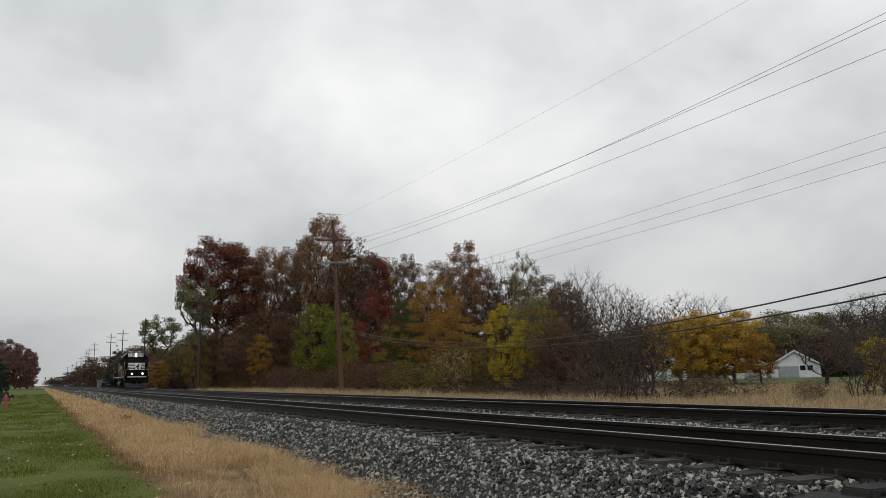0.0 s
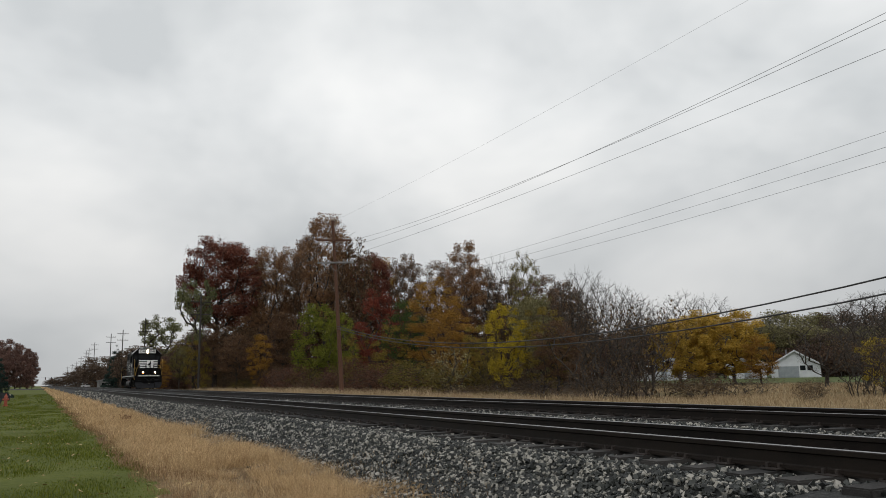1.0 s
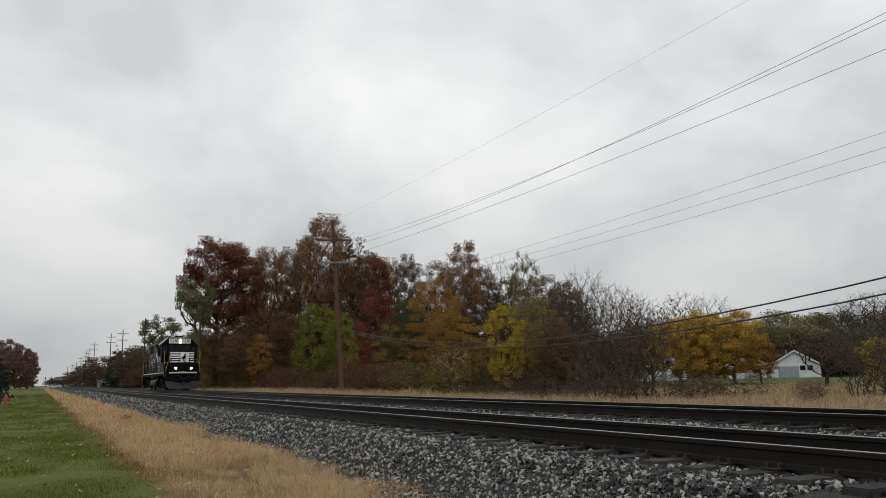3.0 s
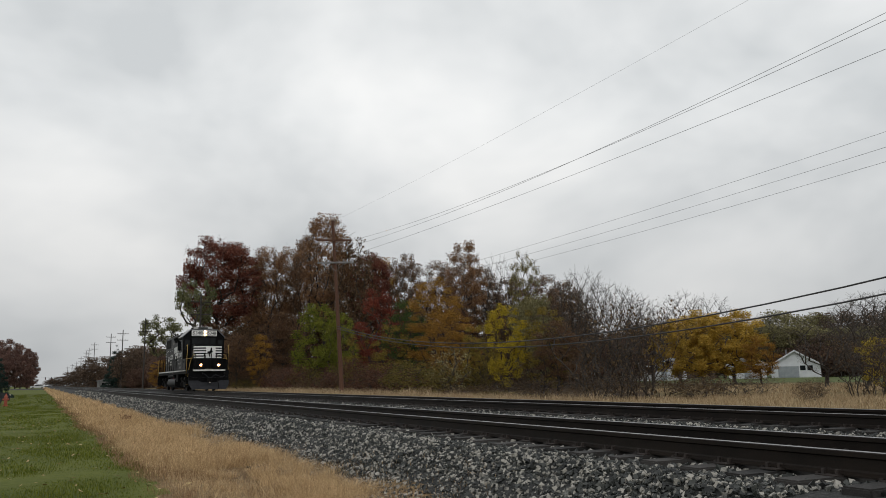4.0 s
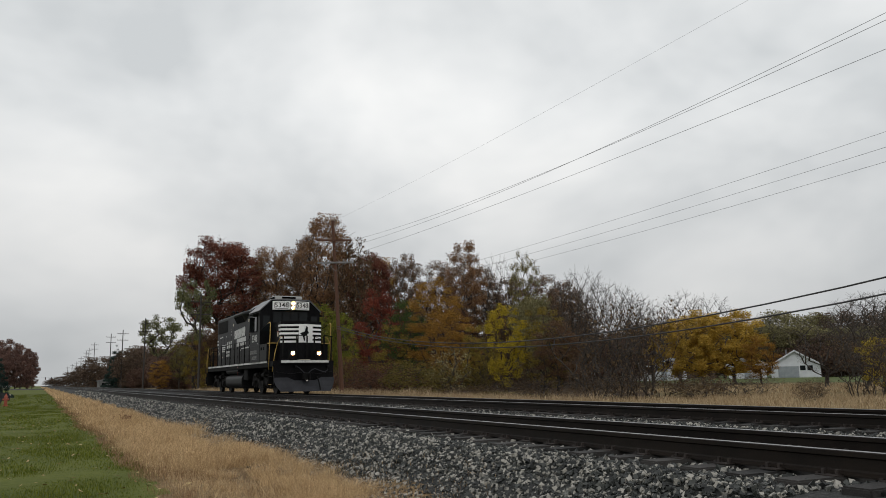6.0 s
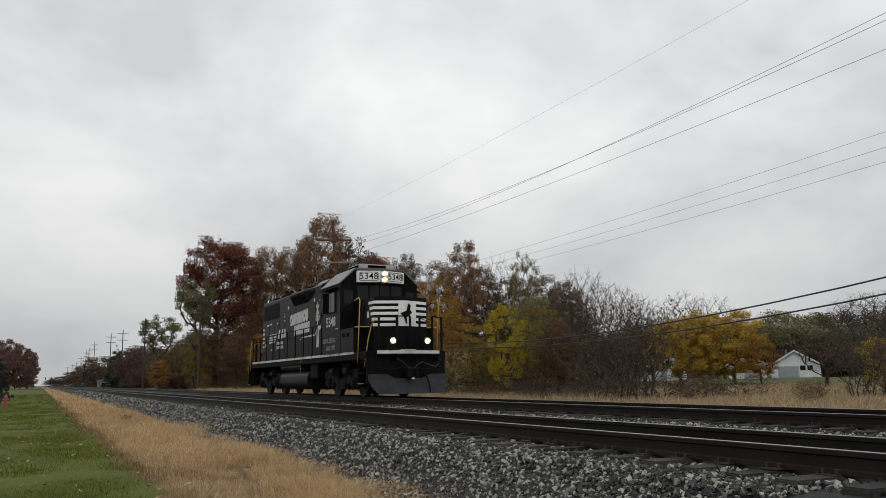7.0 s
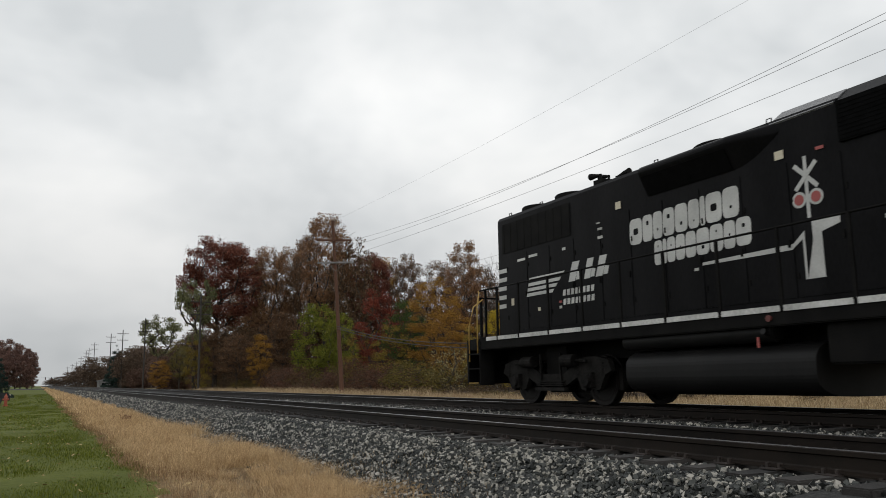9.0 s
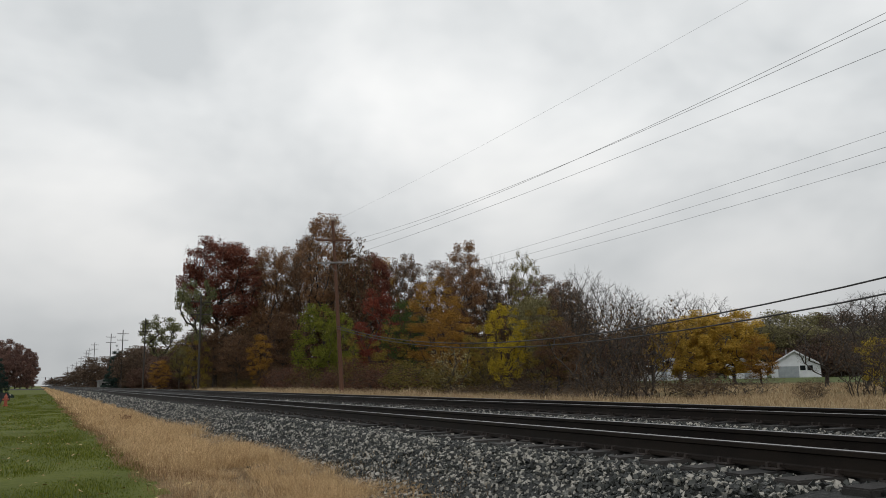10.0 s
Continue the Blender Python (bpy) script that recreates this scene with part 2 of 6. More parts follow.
def cyl(bm, p, q, r, sides=12, r2=None):
    p, q = Vector(p), Vector(q)
    d = q - p
    m = Matrix.Translation((p + q) / 2) @ d.to_track_quat("Z", "Y").to_matrix().to_4x4()
    bmesh.ops.create_cone(bm, cap_ends=True, segments=sides, radius1=r, radius2=r if r2 is None else r2, depth=d.length, matrix=m)
    return bm


def tube(bm, pts, r, sides=8):
    """A bent rod through the points."""
    pts = [Vector(p) for p in pts]
    rings = []
    for i, p in enumerate(pts):
        d = (pts[min(i + 1, len(pts) - 1)] - pts[max(i - 1, 0)]).normalized()
        a = d.cross(Vector((0.3, 0.2, 1)) if abs(d.z) < 0.9 else Vector((1, 0, 0))).normalized()
        b = d.cross(a)
        rings.append([bm.verts.new(p + r * (a * math.cos(6.2832 * k / sides) + b * math.sin(6.2832 * k / sides))) for k in range(sides)])
    for u, w in zip(rings, rings[1:]):
        for k in range(sides):
            bm.faces.new((u[k], u[(k + 1) % sides], w[(k + 1) % sides], w[k]))
    bm.faces.new(rings[0])
    bm.faces.new(rings[-1][::-1])
    return bm


def prism(bm, pts, axis, a, b):
    """A flat outline pulled along an axis from a to b. The outline lies in the two other axes, in order."""
    def put(p, t):
        return {"x": (t, p[0], p[1]), "y": (p[0], t, p[1]), "z": (p[0], p[1], t)}[axis]
    lo = [bm.verts.new(put(p, a)) for p in pts]
    hi = [bm.verts.new(put(p, b)) for p in pts]
    bm.faces.new(lo)
    bm.faces.new(hi[::-1])
    for i in range(len(pts)):
        j = (i + 1) % len(pts)
        bm.faces.new((lo[i], hi[i], hi[j], lo[j]))
    return bm


def writing(name, body, size, m, material, parent, label="", wide=1.0, thick=0.004, bold=0.0):
    """Raised letters in the built-in font, as a mesh at the pose m."""
    cu = bpy.data.curves.new(name, "FONT")
    cu.body, cu.size, cu.extrude, cu.align_x, cu.align_y, cu.resolution_u, cu.offset = body, size, thick, "CENTER", "CENTER", 3, bold
    tmp = bpy.data.objects.new(name, cu)
    scene.collection.objects.link(tmp)
    mesh = bpy.data.meshes.new_from_object(tmp.evaluated_get(bpy.context.evaluated_depsgraph_get()))
    bpy.data.objects.remove(tmp)
    mesh.transform(m @ Matrix.Diagonal((wide, 1, 1, 1)))
    mesh.materials.clear()
    return mesh_ob(name, mesh, material, parent, label)


def empty(name, m=None):
    ob = new(name)
    ob.empty_display_size = 0.3
    if m is not None:
        ob.matrix_basis = m
    return ob

# ---- ground ----
NEAR_RAILS = (5.512, 7.022)
FAR_RAILS = (10.399, 11.909)
LOCO_X = 11.154
PROFILE = ((-3000, -0.75), (-60, -0.75), (-12, -0.75), (-2, -0.76), (0.6, -0.76), (1.5, -0.74), (2.2, -0.72), (3.2, -0.73), (3.75, -0.70), (4.3, -0.40), (4.6, -0.25),
           (5.0, -0.235), (7.6, -0.24), (8.3, -0.25), (9.2, -0.25), (9.9, -0.24), (12.4, -0.24), (12.8, -0.22), (13.9, -0.72), (16, -0.72), (22, -0.70),
           (34, -0.66), (60, -0.45), (90, 0.0), (130, 0.1), (3000, 0.1))


def ground_z(x):
    for (a, za), (b, zb) in zip(PROFILE, PROFILE[1:]):
        if a <= x <= b:
            return za + (zb - za) * (x - a) / (b - a)
    return -0.7


def build_ground():
    xs = []
    for (a, _), (b, _) in zip(PROFILE, PROFILE[1:]):
        n = max(1, min(24, int((b - a) / (0.09 if -0.1 < a < 4.5 else 0.25)))) if b - a < 40 else 6
        xs += [a + (b - a) * i / n for i in range(n)]
    xs.append(PROFILE[-1][0])
    ys = [-3000, -800, -200, -60, -20, -8]
    y = -2.0
    while y < 60:
        ys.append(y)
        y += 0.3 + max(0, y) * 0.02
    while y < 3000:
        ys.append(y)
        y *= 1.12
    ys.append(3000)
    verts, faces, mats = [], [], []
    for yy in ys:
        for x in xs:
            rough = 0.0 if 4.6 < x < 13 else 0.05
            rough = 0 if abs(x) > 100 or abs(yy) > 200 else rough
            verts.append((x, yy, ground_z(x) + rough * noise.noise((x * 0.9, yy * 0.5, 1.0))))
    w = len(xs)
    for j in range(len(ys) - 1):
        for i in range(w - 1):
            faces.append((j * w + i, j * w + i + 1, (j + 1) * w + i + 1, (j + 1) * w + i))
            x, yy = (xs[i] + xs[i + 1]) / 2, (ys[j] + ys[j + 1]) / 2
            edge = 1.45 + 0.35 * noise.noise((yy * 0.35, 0, 4)) + 0.2 * noise.noise((yy * 1.3, 0, 7))
            toe = 3.75 + 0.3 * noise.noise((yy * 0.4, 3, 2))
            if x < edge:
                k = 0
            elif x < toe or 13.6 < x < 30:
                k = 1 if x < toe else 3
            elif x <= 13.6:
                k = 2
            else:
                k = 5 if (x > 70 and yy < x * 1.25) else (3 if yy < x * 1.15 else 4)
            mats.append(k)
    ob = raw("ground", verts, faces, M_LAWN)
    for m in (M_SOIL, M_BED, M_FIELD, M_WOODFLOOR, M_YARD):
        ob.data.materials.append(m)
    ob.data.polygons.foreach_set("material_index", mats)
    for poly in ob.data.polygons:
        poly.use_smooth = True
    tagged(ob, "mown green lawn, dry verge, ballast bed and autumn field", "ground", kind="structure")


build_ground()


# ---- sky ring ----
def build_sky():
    R, n, rings = 2600.0, 96, (-0.12, 0.0, 0.12, 0.25, 0.4, 0.56, 0.72)
    verts, faces = [], []
    for e in rings:
        for k in range(n):
            a = 2 * math.pi * k / n
            verts.append((math.cos(a) * math.cos(e), math.sin(a) * math.cos(e), math.sin(e)))
    for j in range(len(rings) - 1):
        for k in range(n):
            faces.append((j * n + k, j * n + (k + 1) % n, (j + 1) * n + (k + 1) % n, (j + 1) * n + k))
    ob = raw("backdrop_clouds", verts, faces, M_CLOUD)
    ob.scale = (R, R, R)
    for poly in ob.data.polygons:
        poly.use_smooth = True
    tagged(ob, "grey overcast clouds drifting round the horizon", "sky", kind="structure")
    return ob


CLOUDS = build_sky()


# ---- tracks ----
RAIL_OUT = ((-0.075, -0.185), (0.075, -0.185), (0.075, -0.172), (0.018, -0.155), (0.010, -0.14), (0.010, -0.055), (0.036, -0.042), (0.037, -0.008), (0.030, -0.001),
            (-0.030, -0.001), (-0.037, -0.008), (-0.036, -0.042), (-0.010, -0.055), (-0.010, -0.14), (-0.018, -0.155), (-0.075, -0.172))


def build_track(rails, drop, y0, y1, label):
    track = empty("railway_track", pose((rails[0] + rails[1]) / 2, 0, 0))
    tagged(track, label, "track", group="main line tracks", kind="structure")
    for k, s in enumerate((-0.755, 0.755)):
        z = -drop if k else 0.0
        rail = part("rail", prism(bmesh.new(), [(s + a, z + b) for a, b in RAIL_OUT], "y", -60, 1500), M_RAIL, track)
        head = bmesh.new()
        prism(head, [(s - 0.029, z - 0.001), (s + 0.029, z - 0.001), (s + 0.022, z + 0.001), (s - 0.022, z + 0.001)], "y", -60, 1500)
        part("running_surface", head, M_RAILTOP, rail, "bright worn top of the rail")
    bm = B(-1.3, 1.3, -0.115, 0.115, -0.37, -0.185)
    tie = part("tie", bm, M_TIE, track, bevel=0.012)
    tie.location.y = y0
    pl = bmesh.new()
    for s in (-0.755, 0.755):
        box(pl, s - 0.17, s + 0.17, -0.09, 0.09, -0.186, -0.176)
        for dx in (-0.105, 0.105):
            for dy in (-0.06, 0.06):
                box(pl, s + dx - 0.012, s + dx + 0.012, dy - 0.012, dy + 0.012, -0.178, -0.140)
                box(pl, s + dx * 0.88 - 0.018, s + dx * 0.88 + 0.018, dy - 0.016, dy + 0.016, -0.148, -0.136)
    plate = part("tie_plate", pl, M_SPIKE, track)
    plate.location.y = y0
    rng = random.Random(5)
    y = y0 + 0.53
    while y < y1:
        for src in (tie, plate):
            o = src.copy()
            scene.collection.objects.link(o)
            o.parent = track
            o.location = (rng.uniform(-0.05, 0.05) if src is tie else 0, y, rng.uniform(-0.012, 0.004) if src is tie else 0)
            o.rotation_euler = (0, 0, rng.uniform(-0.02, 0.02) if src is tie else 0)
        y += 0.53
    # rail anchors beside the ties
    an = bmesh.new()
    yy = y0
    while yy < min(y1, 40):
        for s in (-0.755, 0.755):
            box(an, s - 0.09, s + 0.09, yy + 0.12, yy + 0.145, -0.20, -0.168)
        yy += 0.53
    part("rail_anchors", an, M_SPIKE, track)
    return track


build_track(NEAR_RAILS, 0.02, 0.0, 75.0, "straight railway track with worn bright rails on wooden ties")
build_track(FAR_RAILS, 0.0, 4.0, 60.0, "second railway track beside the woods, rails on ballast")


# ---- ballast stones ----
def stones(name, areas, seed, parent_label):
    rng = np.random.default_rng(seed)
    bm = bmesh.new()
    bmesh.ops.create_cube(bm, size=1.35)
    bmesh.ops.triangulate(bm, faces=bm.faces)
    bv = np.array([v.co[:] for v in bm.verts])
    bf = np.array([[v.index for v in f.verts] for f in bm.faces])
    bm.free()
    # few shapes with knocked-off corners
    shapes = []
    for _ in range(24):
        s = bv * rng.uniform(0.55, 1.25, (len(bv), 1)) + rng.normal(0, 0.13, bv.shape)
        shapes.append(s * rng.uniform(0.65, 1.2, 3))
    V, Fc, off = [], [], 0
    for x0, x1, y0, y1, per, size in areas:
        n = int((x1 - x0) * (y1 - y0) * per)
        xs, ys = rng.uniform(x0, x1, n), rng.uniform(y0, y1, n)
        rot = rng.normal(size=(n, 4))
        rot /= np.linalg.norm(rot, axis=1)[:, None]
        for i in range(n):
            x, y = xs[i], ys[i]
            if any(abs(x - r) < 0.12 for r in (*NEAR_RAILS, *FAR_RAILS)):
                continue
            intie = (4.95 < x < 7.55) and ((y + 0.13) % 0.53) < 0.26
            if intie and rng.random() < 0.93:
                continue
            if x < 4.1 and rng.random() < (4.1 - x) * 0.85 + 0.3 * noise.noise((x * 1.5, y * 0.8, 9)):
                continue
            a, b, c, d = rot[i]
            R = np.array([[1 - 2 * (c * c + d * d), 2 * (b * c - a * d), 2 * (b * d + a * c)],
                          [2 * (b * c + a * d), 1 - 2 * (b * b + d * d), 2 * (c * d - a * b)],
                          [2 * (b * d - a * c), 2 * (c * d + a * b), 1 - 2 * (b * b + c * c)]])
            r = size * rng.uniform(0.55, 1.35)
            z = ground_z(x) + r * rng.uniform(-0.1, 0.75)
            V.append((shapes[i % 24] * r) @ R.T + (x, y, z))
            Fc.append(bf + off)
            off += len(bv)
    ob = raw(name, np.concatenate(V), np.concatenate(Fc), M_STONE)
    return tagged(ob, parent_label, "ballast", kind="stuff")


stones("ballast_stones", ((2.9, 5.0, 4.0, 14, 1250, 0.0235), (3.2, 5.0, 14, 30, 760, 0.0255), (3.4, 5.0, 30, 60, 260, 0.034), (3.6, 5.0, 60, 120, 36, 0.07),
                          (5.0, 7.6, 3.0, 16, 420, 0.026), (7.6, 10.2, 5.0, 16, 230, 0.026), (5.0, 10.2, 16, 36, 110, 0.031), (12.0, 13.6, 6, 24, 60, 0.04)), 11,
       "loose grey crushed stone heaped round the ties")


# ---- grass ----
def blades(name, spots, material, label, seed):
    """spots: x0, x1, y0, y1, count, low, high, lean, width."""
    rng = np.random.default_rng(seed)
    V, Fc, off = [], [], 0
    for x0, x1, y0, y1, n, lo, hi, lean, width in spots:
        x, y = rng.uniform(x0, x1, n), rng.uniform(y0, y1, n)
        keep = np.array([noise.noise((a * 1.3, b * 0.7, seed)) + 0.45 * noise.noise((a * 4, b * 3, seed)) > -0.28 for a, b in zip(x, y)])
        if name == 'lawn_grass':
            keep[:] = True
        side_in = np.minimum((x - x0), (x1 - x)) / max(0.1, 0.28 * (x1 - x0))
        if name != 'lawn_grass':
            keep &= rng.random(n) < np.clip(0.12 + side_in, 0, 1)
        if name == 'dry_grass':
            bare = np.array([noise.noise((a * 0.9, b * 0.45, 31)) + 0.5 * noise.noise((a * 2.6, b * 1.5, 32)) - max(0.0, (b - 10.5) * 0.11) + 0.75 * min(1.0, max(0.0, (13.8 - b) / 2.0)) * min(1.0, max(0.0, (2.5 - a) / 0.4)) > 0.02 for a, b in zip(x, y)])
            keep &= ~bare | (rng.random(n) < 0.22)
        x, y = x[keep], y[keep]
        n = len(x)
        if x1 < 4.5:
            x = x + np.array([0.30 * noise.noise((0.5, b * 0.3, 2)) + 0.16 * noise.noise((3.5, b * 1.1, 6)) for b in y])
        z = np.array([ground_z(a) for a in x])
        clump = np.array([0.75 + 0.5 * noise.noise((a * 1.1, b * 0.6, seed + 3)) for a, b in zip(x, y)])
        hgt = rng.uniform(lo, hi, n) * clump
        ang = rng.uniform(0, 6.2832, n)
        bend = rng.uniform(0.1, 1, n) * lean * hgt
        dx, dy = np.cos(ang) * bend, np.sin(ang) * bend
        face = rng.uniform(0, 3.1416, n)
        wx, wy = np.cos(face) * width, np.sin(face) * width
        P = np.stack([np.stack([x - wx, y - wy, z - 0.02], 1), np.stack([x + wx, y + wy, z - 0.02], 1),
                      np.stack([x + dx * 0.35 + wx * 0.7, y + dy * 0.35 + wy * 0.7, z + hgt * 0.62], 1),
                      np.stack([x + dx * 0.35 - wx * 0.7, y + dy * 0.35 - wy * 0.7, z + hgt * 0.62], 1),
                      np.stack([x + dx, y + dy, z + hgt * (1 - 0.25 * lean)], 1)], 1).reshape(-1, 3)
        i = np.arange(n)[:, None] * 5 + off
        V.append(P)
        for f in (i + [0, 1, 2], i + [0, 2, 3], i + [3, 2, 4]):
            Fc.append(f)
        off += 5 * n
    ob = raw(name, np.concatenate(V), np.concatenate(Fc), material)
    return tagged(ob, label, "grass", kind="stuff")


blades("dry_grass", ((1.5, 3.8, 7.0, 12, 56000, 0.10, 0.36, 2.2, 0.0010), (1.5, 3.8, 12, 20, 52000, 0.14, 0.44, 2.0, 0.0015), (1.45, 3.8, 20, 36, 43000, 0.18, 0.46, 1.8, 0.0026),
                     (1.5, 3.8, 36, 70, 15000, 0.22, 0.5, 1.1, 0.009), (1.45, 3.8, 70, 180, 10000, 0.25, 0.5, 0.9, 0.022), (1.4, 4.0, 180, 600, 4500, 0.3, 0.55, 0.8, 0.07), (3.1, 4.4, 7, 11, 3800, 0.05, 0.2, 1.9, 0.0016)), M_STRAW,
       "tall dry straw-coloured grass along the ballast", 21)
blades("brown_thatch", ((1.3, 2.5, 7.0, 14, 16000, 0.03, 0.14, 1.8, 0.0022), (1.2, 2.3, 14, 30, 12000, 0.05, 0.2, 1.6, 0.0035), (1.2, 2.1, 30, 80, 7000, 0.08, 0.24, 1.4, 0.008), (2.4, 4.1, 7, 16, 6000, 0.04, 0.16, 1.8, 0.0022)), M_THATCH,
       "matted brown dead grass beside the lawn", 24)
blades("field_grass", ((13.8, 22, 8, 26, 20000, 0.30, 0.72, 1.5, 0.005), (13.8, 22, 26, 42, 20000, 0.55, 1.15, 1.3, 0.006), (14, 22, 40, 95, 26000, 0.7, 1.4, 1.1, 0.010), (22, 40, 4, 36, 24000, 0.25, 0.58, 1.6, 0.008), (38, 66, 10, 52, 16000, 0.22, 0.5, 1.5, 0.018)), M_STRAW2,
       "tall pale dead grass beyond the tracks", 22)
blades("lawn_grass", ((-2.0, 1.75, 7, 14, 26000, 0.025, 0.06, 1.2, 0.003), (-2.2, 1.7, 14, 26, 18000, 0.03, 0.065, 1.1, 0.006), (-3.5, 1.6, 26, 60, 16000, 0.03, 0.07, 1.0, 0.014), (-6, 1.5, 60, 140, 7000, 0.04, 0.08, 0.9, 0.04)), M_BLADE,
       "short mown green lawn grass", 23)


# ---- trees ----
def tubes(segs, sides):
    """segs: rows of p, q, r at p, r at q."""
    s = np.array(segs)
    p, q, r0, r1 = s[:, :3], s[:, 3:6], s[:, 6], s[:, 7]
    d = q - p
    d /= np.linalg.norm(d, axis=1)[:, None] + 1e-9
    ref = np.where(np.abs(d[:, 2:3]) < 0.9, [[0, 0, 1.0]], [[1.0, 0, 0]])
    a = np.cross(d, ref)
    a /= np.linalg.norm(a, axis=1)[:, None] + 1e-9
    b = np.cross(d, a)
    V = []
    for e, r in ((p, r0), (q, r1)):
        for k in range(sides):
            t = 6.2832 * k / sides
            V.append(e + r[:, None] * (a * math.cos(t) + b * math.sin(t)))
    V = np.stack(V, 1).reshape(-1, 3)
    i = np.arange(len(s))[:, None] * 2 * sides
    F = np.concatenate([i + [k, (k + 1) % sides, sides + (k + 1) % sides, sides + k] for k in range(sides)])
    return V, F


def grow(rng, base=0.3, clumps=90, crown="round", fork=0.25, stems=1, trunk_r=0.16, twigs=5, reach=0.45, rise=0.6):
    """Branch rows and twig ends of a tree 10 m high with a crown 3 m in radius: each limb leaves the wood that stands nearest below it."""
    z0 = base * 10
    span = 10 - z0

    def wide(u):
        if crown == "cone":
            return 3.0 * (1 - u) ** 0.85 + 0.1
        if crown == "vase":
            return 3.0 * (0.25 + 0.75 * min(1, u / 0.62) ** 0.8) * math.sqrt(max(0.0, 1 - max(0, (u - 0.62) / 0.40) ** 2.2))
        return 3.0 * max(0.0, 1 - abs(2 * u - 1.05) ** 2.5) ** 0.5

    bulge = [rng.uniform(0.78, 1.08) for _ in range(7)]
    gap = 0.80 * (2.2 * span * 9 / clumps) ** (1 / 3)
    aims, tries = [], 0
    while len(aims) < clumps and tries < clumps * 60:
        tries += 1
        u, az = rng.uniform(0.02, 1), rng.uniform(0, 6.2832)
        r = wide(u) * rng.uniform(0.05, 1) ** 0.42 * bulge[int(az / 6.2832 * 7) % 7] * 0.93
        p = np.array([r * math.cos(az), r * math.sin(az), z0 + u * span * 0.955])
        if not aims or np.min(np.linalg.norm(np.array(aims) - p, axis=1)) > gap * (1 - tries / (clumps * 90)):
            aims.append(p)
    top = 9.3 if crown == "cone" else z0 + fork * span
    nodes, parent = [], []
    for k in range(stems):
        az, lean = 6.2832 * k / stems + rng.uniform(-0.4, 0.4), 0.0 if stems == 1 else rng.uniform(0.10, 0.26)
        foot = np.array([math.cos(az), math.sin(az), 0]) * (0.0 if stems == 1 else 0.35)
        n = 12 if crown == "cone" else 6
        d = np.array([math.cos(az) * lean, math.sin(az) * lean, 1.0])
        for q in range(n + 1):
            w = rng.normal(0, 0.05, 3) * (q > 0) * (1, 1, 0)
            nodes.append(foot + d * ((top + 0.3) * q / n) + w - (0, 0, 0.3))
            parent.append(-1 if q == 0 else len(nodes) - 2)
    heads = np.array(aims)
    order = np.argsort(np.linalg.norm(heads - (0, 0, top), axis=1))
    ends = []
    for k in order:
        p = heads[k]
        nd = np.array(nodes)
        dv = p - nd
        hd = np.hypot(dv[:, 0], dv[:, 1])
        cost = np.linalg.norm(dv, axis=1) + 1.6 * np.maximum(0, rise * hd - dv[:, 2])
        cost[nd[:, 2] < 0.25 * z0] += 3
        at = int(np.argmin(cost))
        a, L = nd[at], np.linalg.norm(p - nd[at])
        bend = a + (p - a) * 0.5 + (0, 0, 0.07 * L) + rng.normal(0, 0.07 * L, 3)
        for t in (0.25, 0.5, 0.75, 1.0):
            q = a * (1 - t) ** 2 + bend * 2 * t * (1 - t) + p * t * t + rng.normal(0, 0.018 * L, 3)
            nodes.append(q)
            parent.append(at)
            at = len(nodes) - 1
        ends.append(at)
    load = np.zeros(len(nodes))
    for e in ends:
        while e >= 0:
            load[e] += 1
            e = parent[e]
    most = load.max()
    rad = np.maximum(0.010, trunk_r * (load / most) ** 0.47)
    thick, thin, tips = [], [], []
    for k, par in enumerate(parent):
        if par >= 0:
            row = (*nodes[par], *nodes[k], min(rad[par], rad[k] * 1.5), rad[k])
            (thick if rad[k] > 0.024 else thin).append(row)
    for e in ends:
        p = nodes[e]
        out = np.array([p[0], p[1], 0.0]) / 3 + (0, 0, 0.55)
        for _ in range(twigs):
            d = out + rng.normal(0, 0.55, 3)
            mid = p + d / np.linalg.norm(d) * reach * rng.uniform(0.5, 1.0)
            thin.append((*p, *mid, 0.010, 0.006))
            for _ in range(2):
                d2 = d / np.linalg.norm(d) + rng.normal(0, 0.5, 3) + (0, 0, 0.15)
                q = mid + d2 / np.linalg.norm(d2) * reach * rng.uniform(0.3, 0.7)
                thin.append((*mid, *q, 0.006, 0.003))
        tips.append(p)
    return thick, thin, np.array(tips)


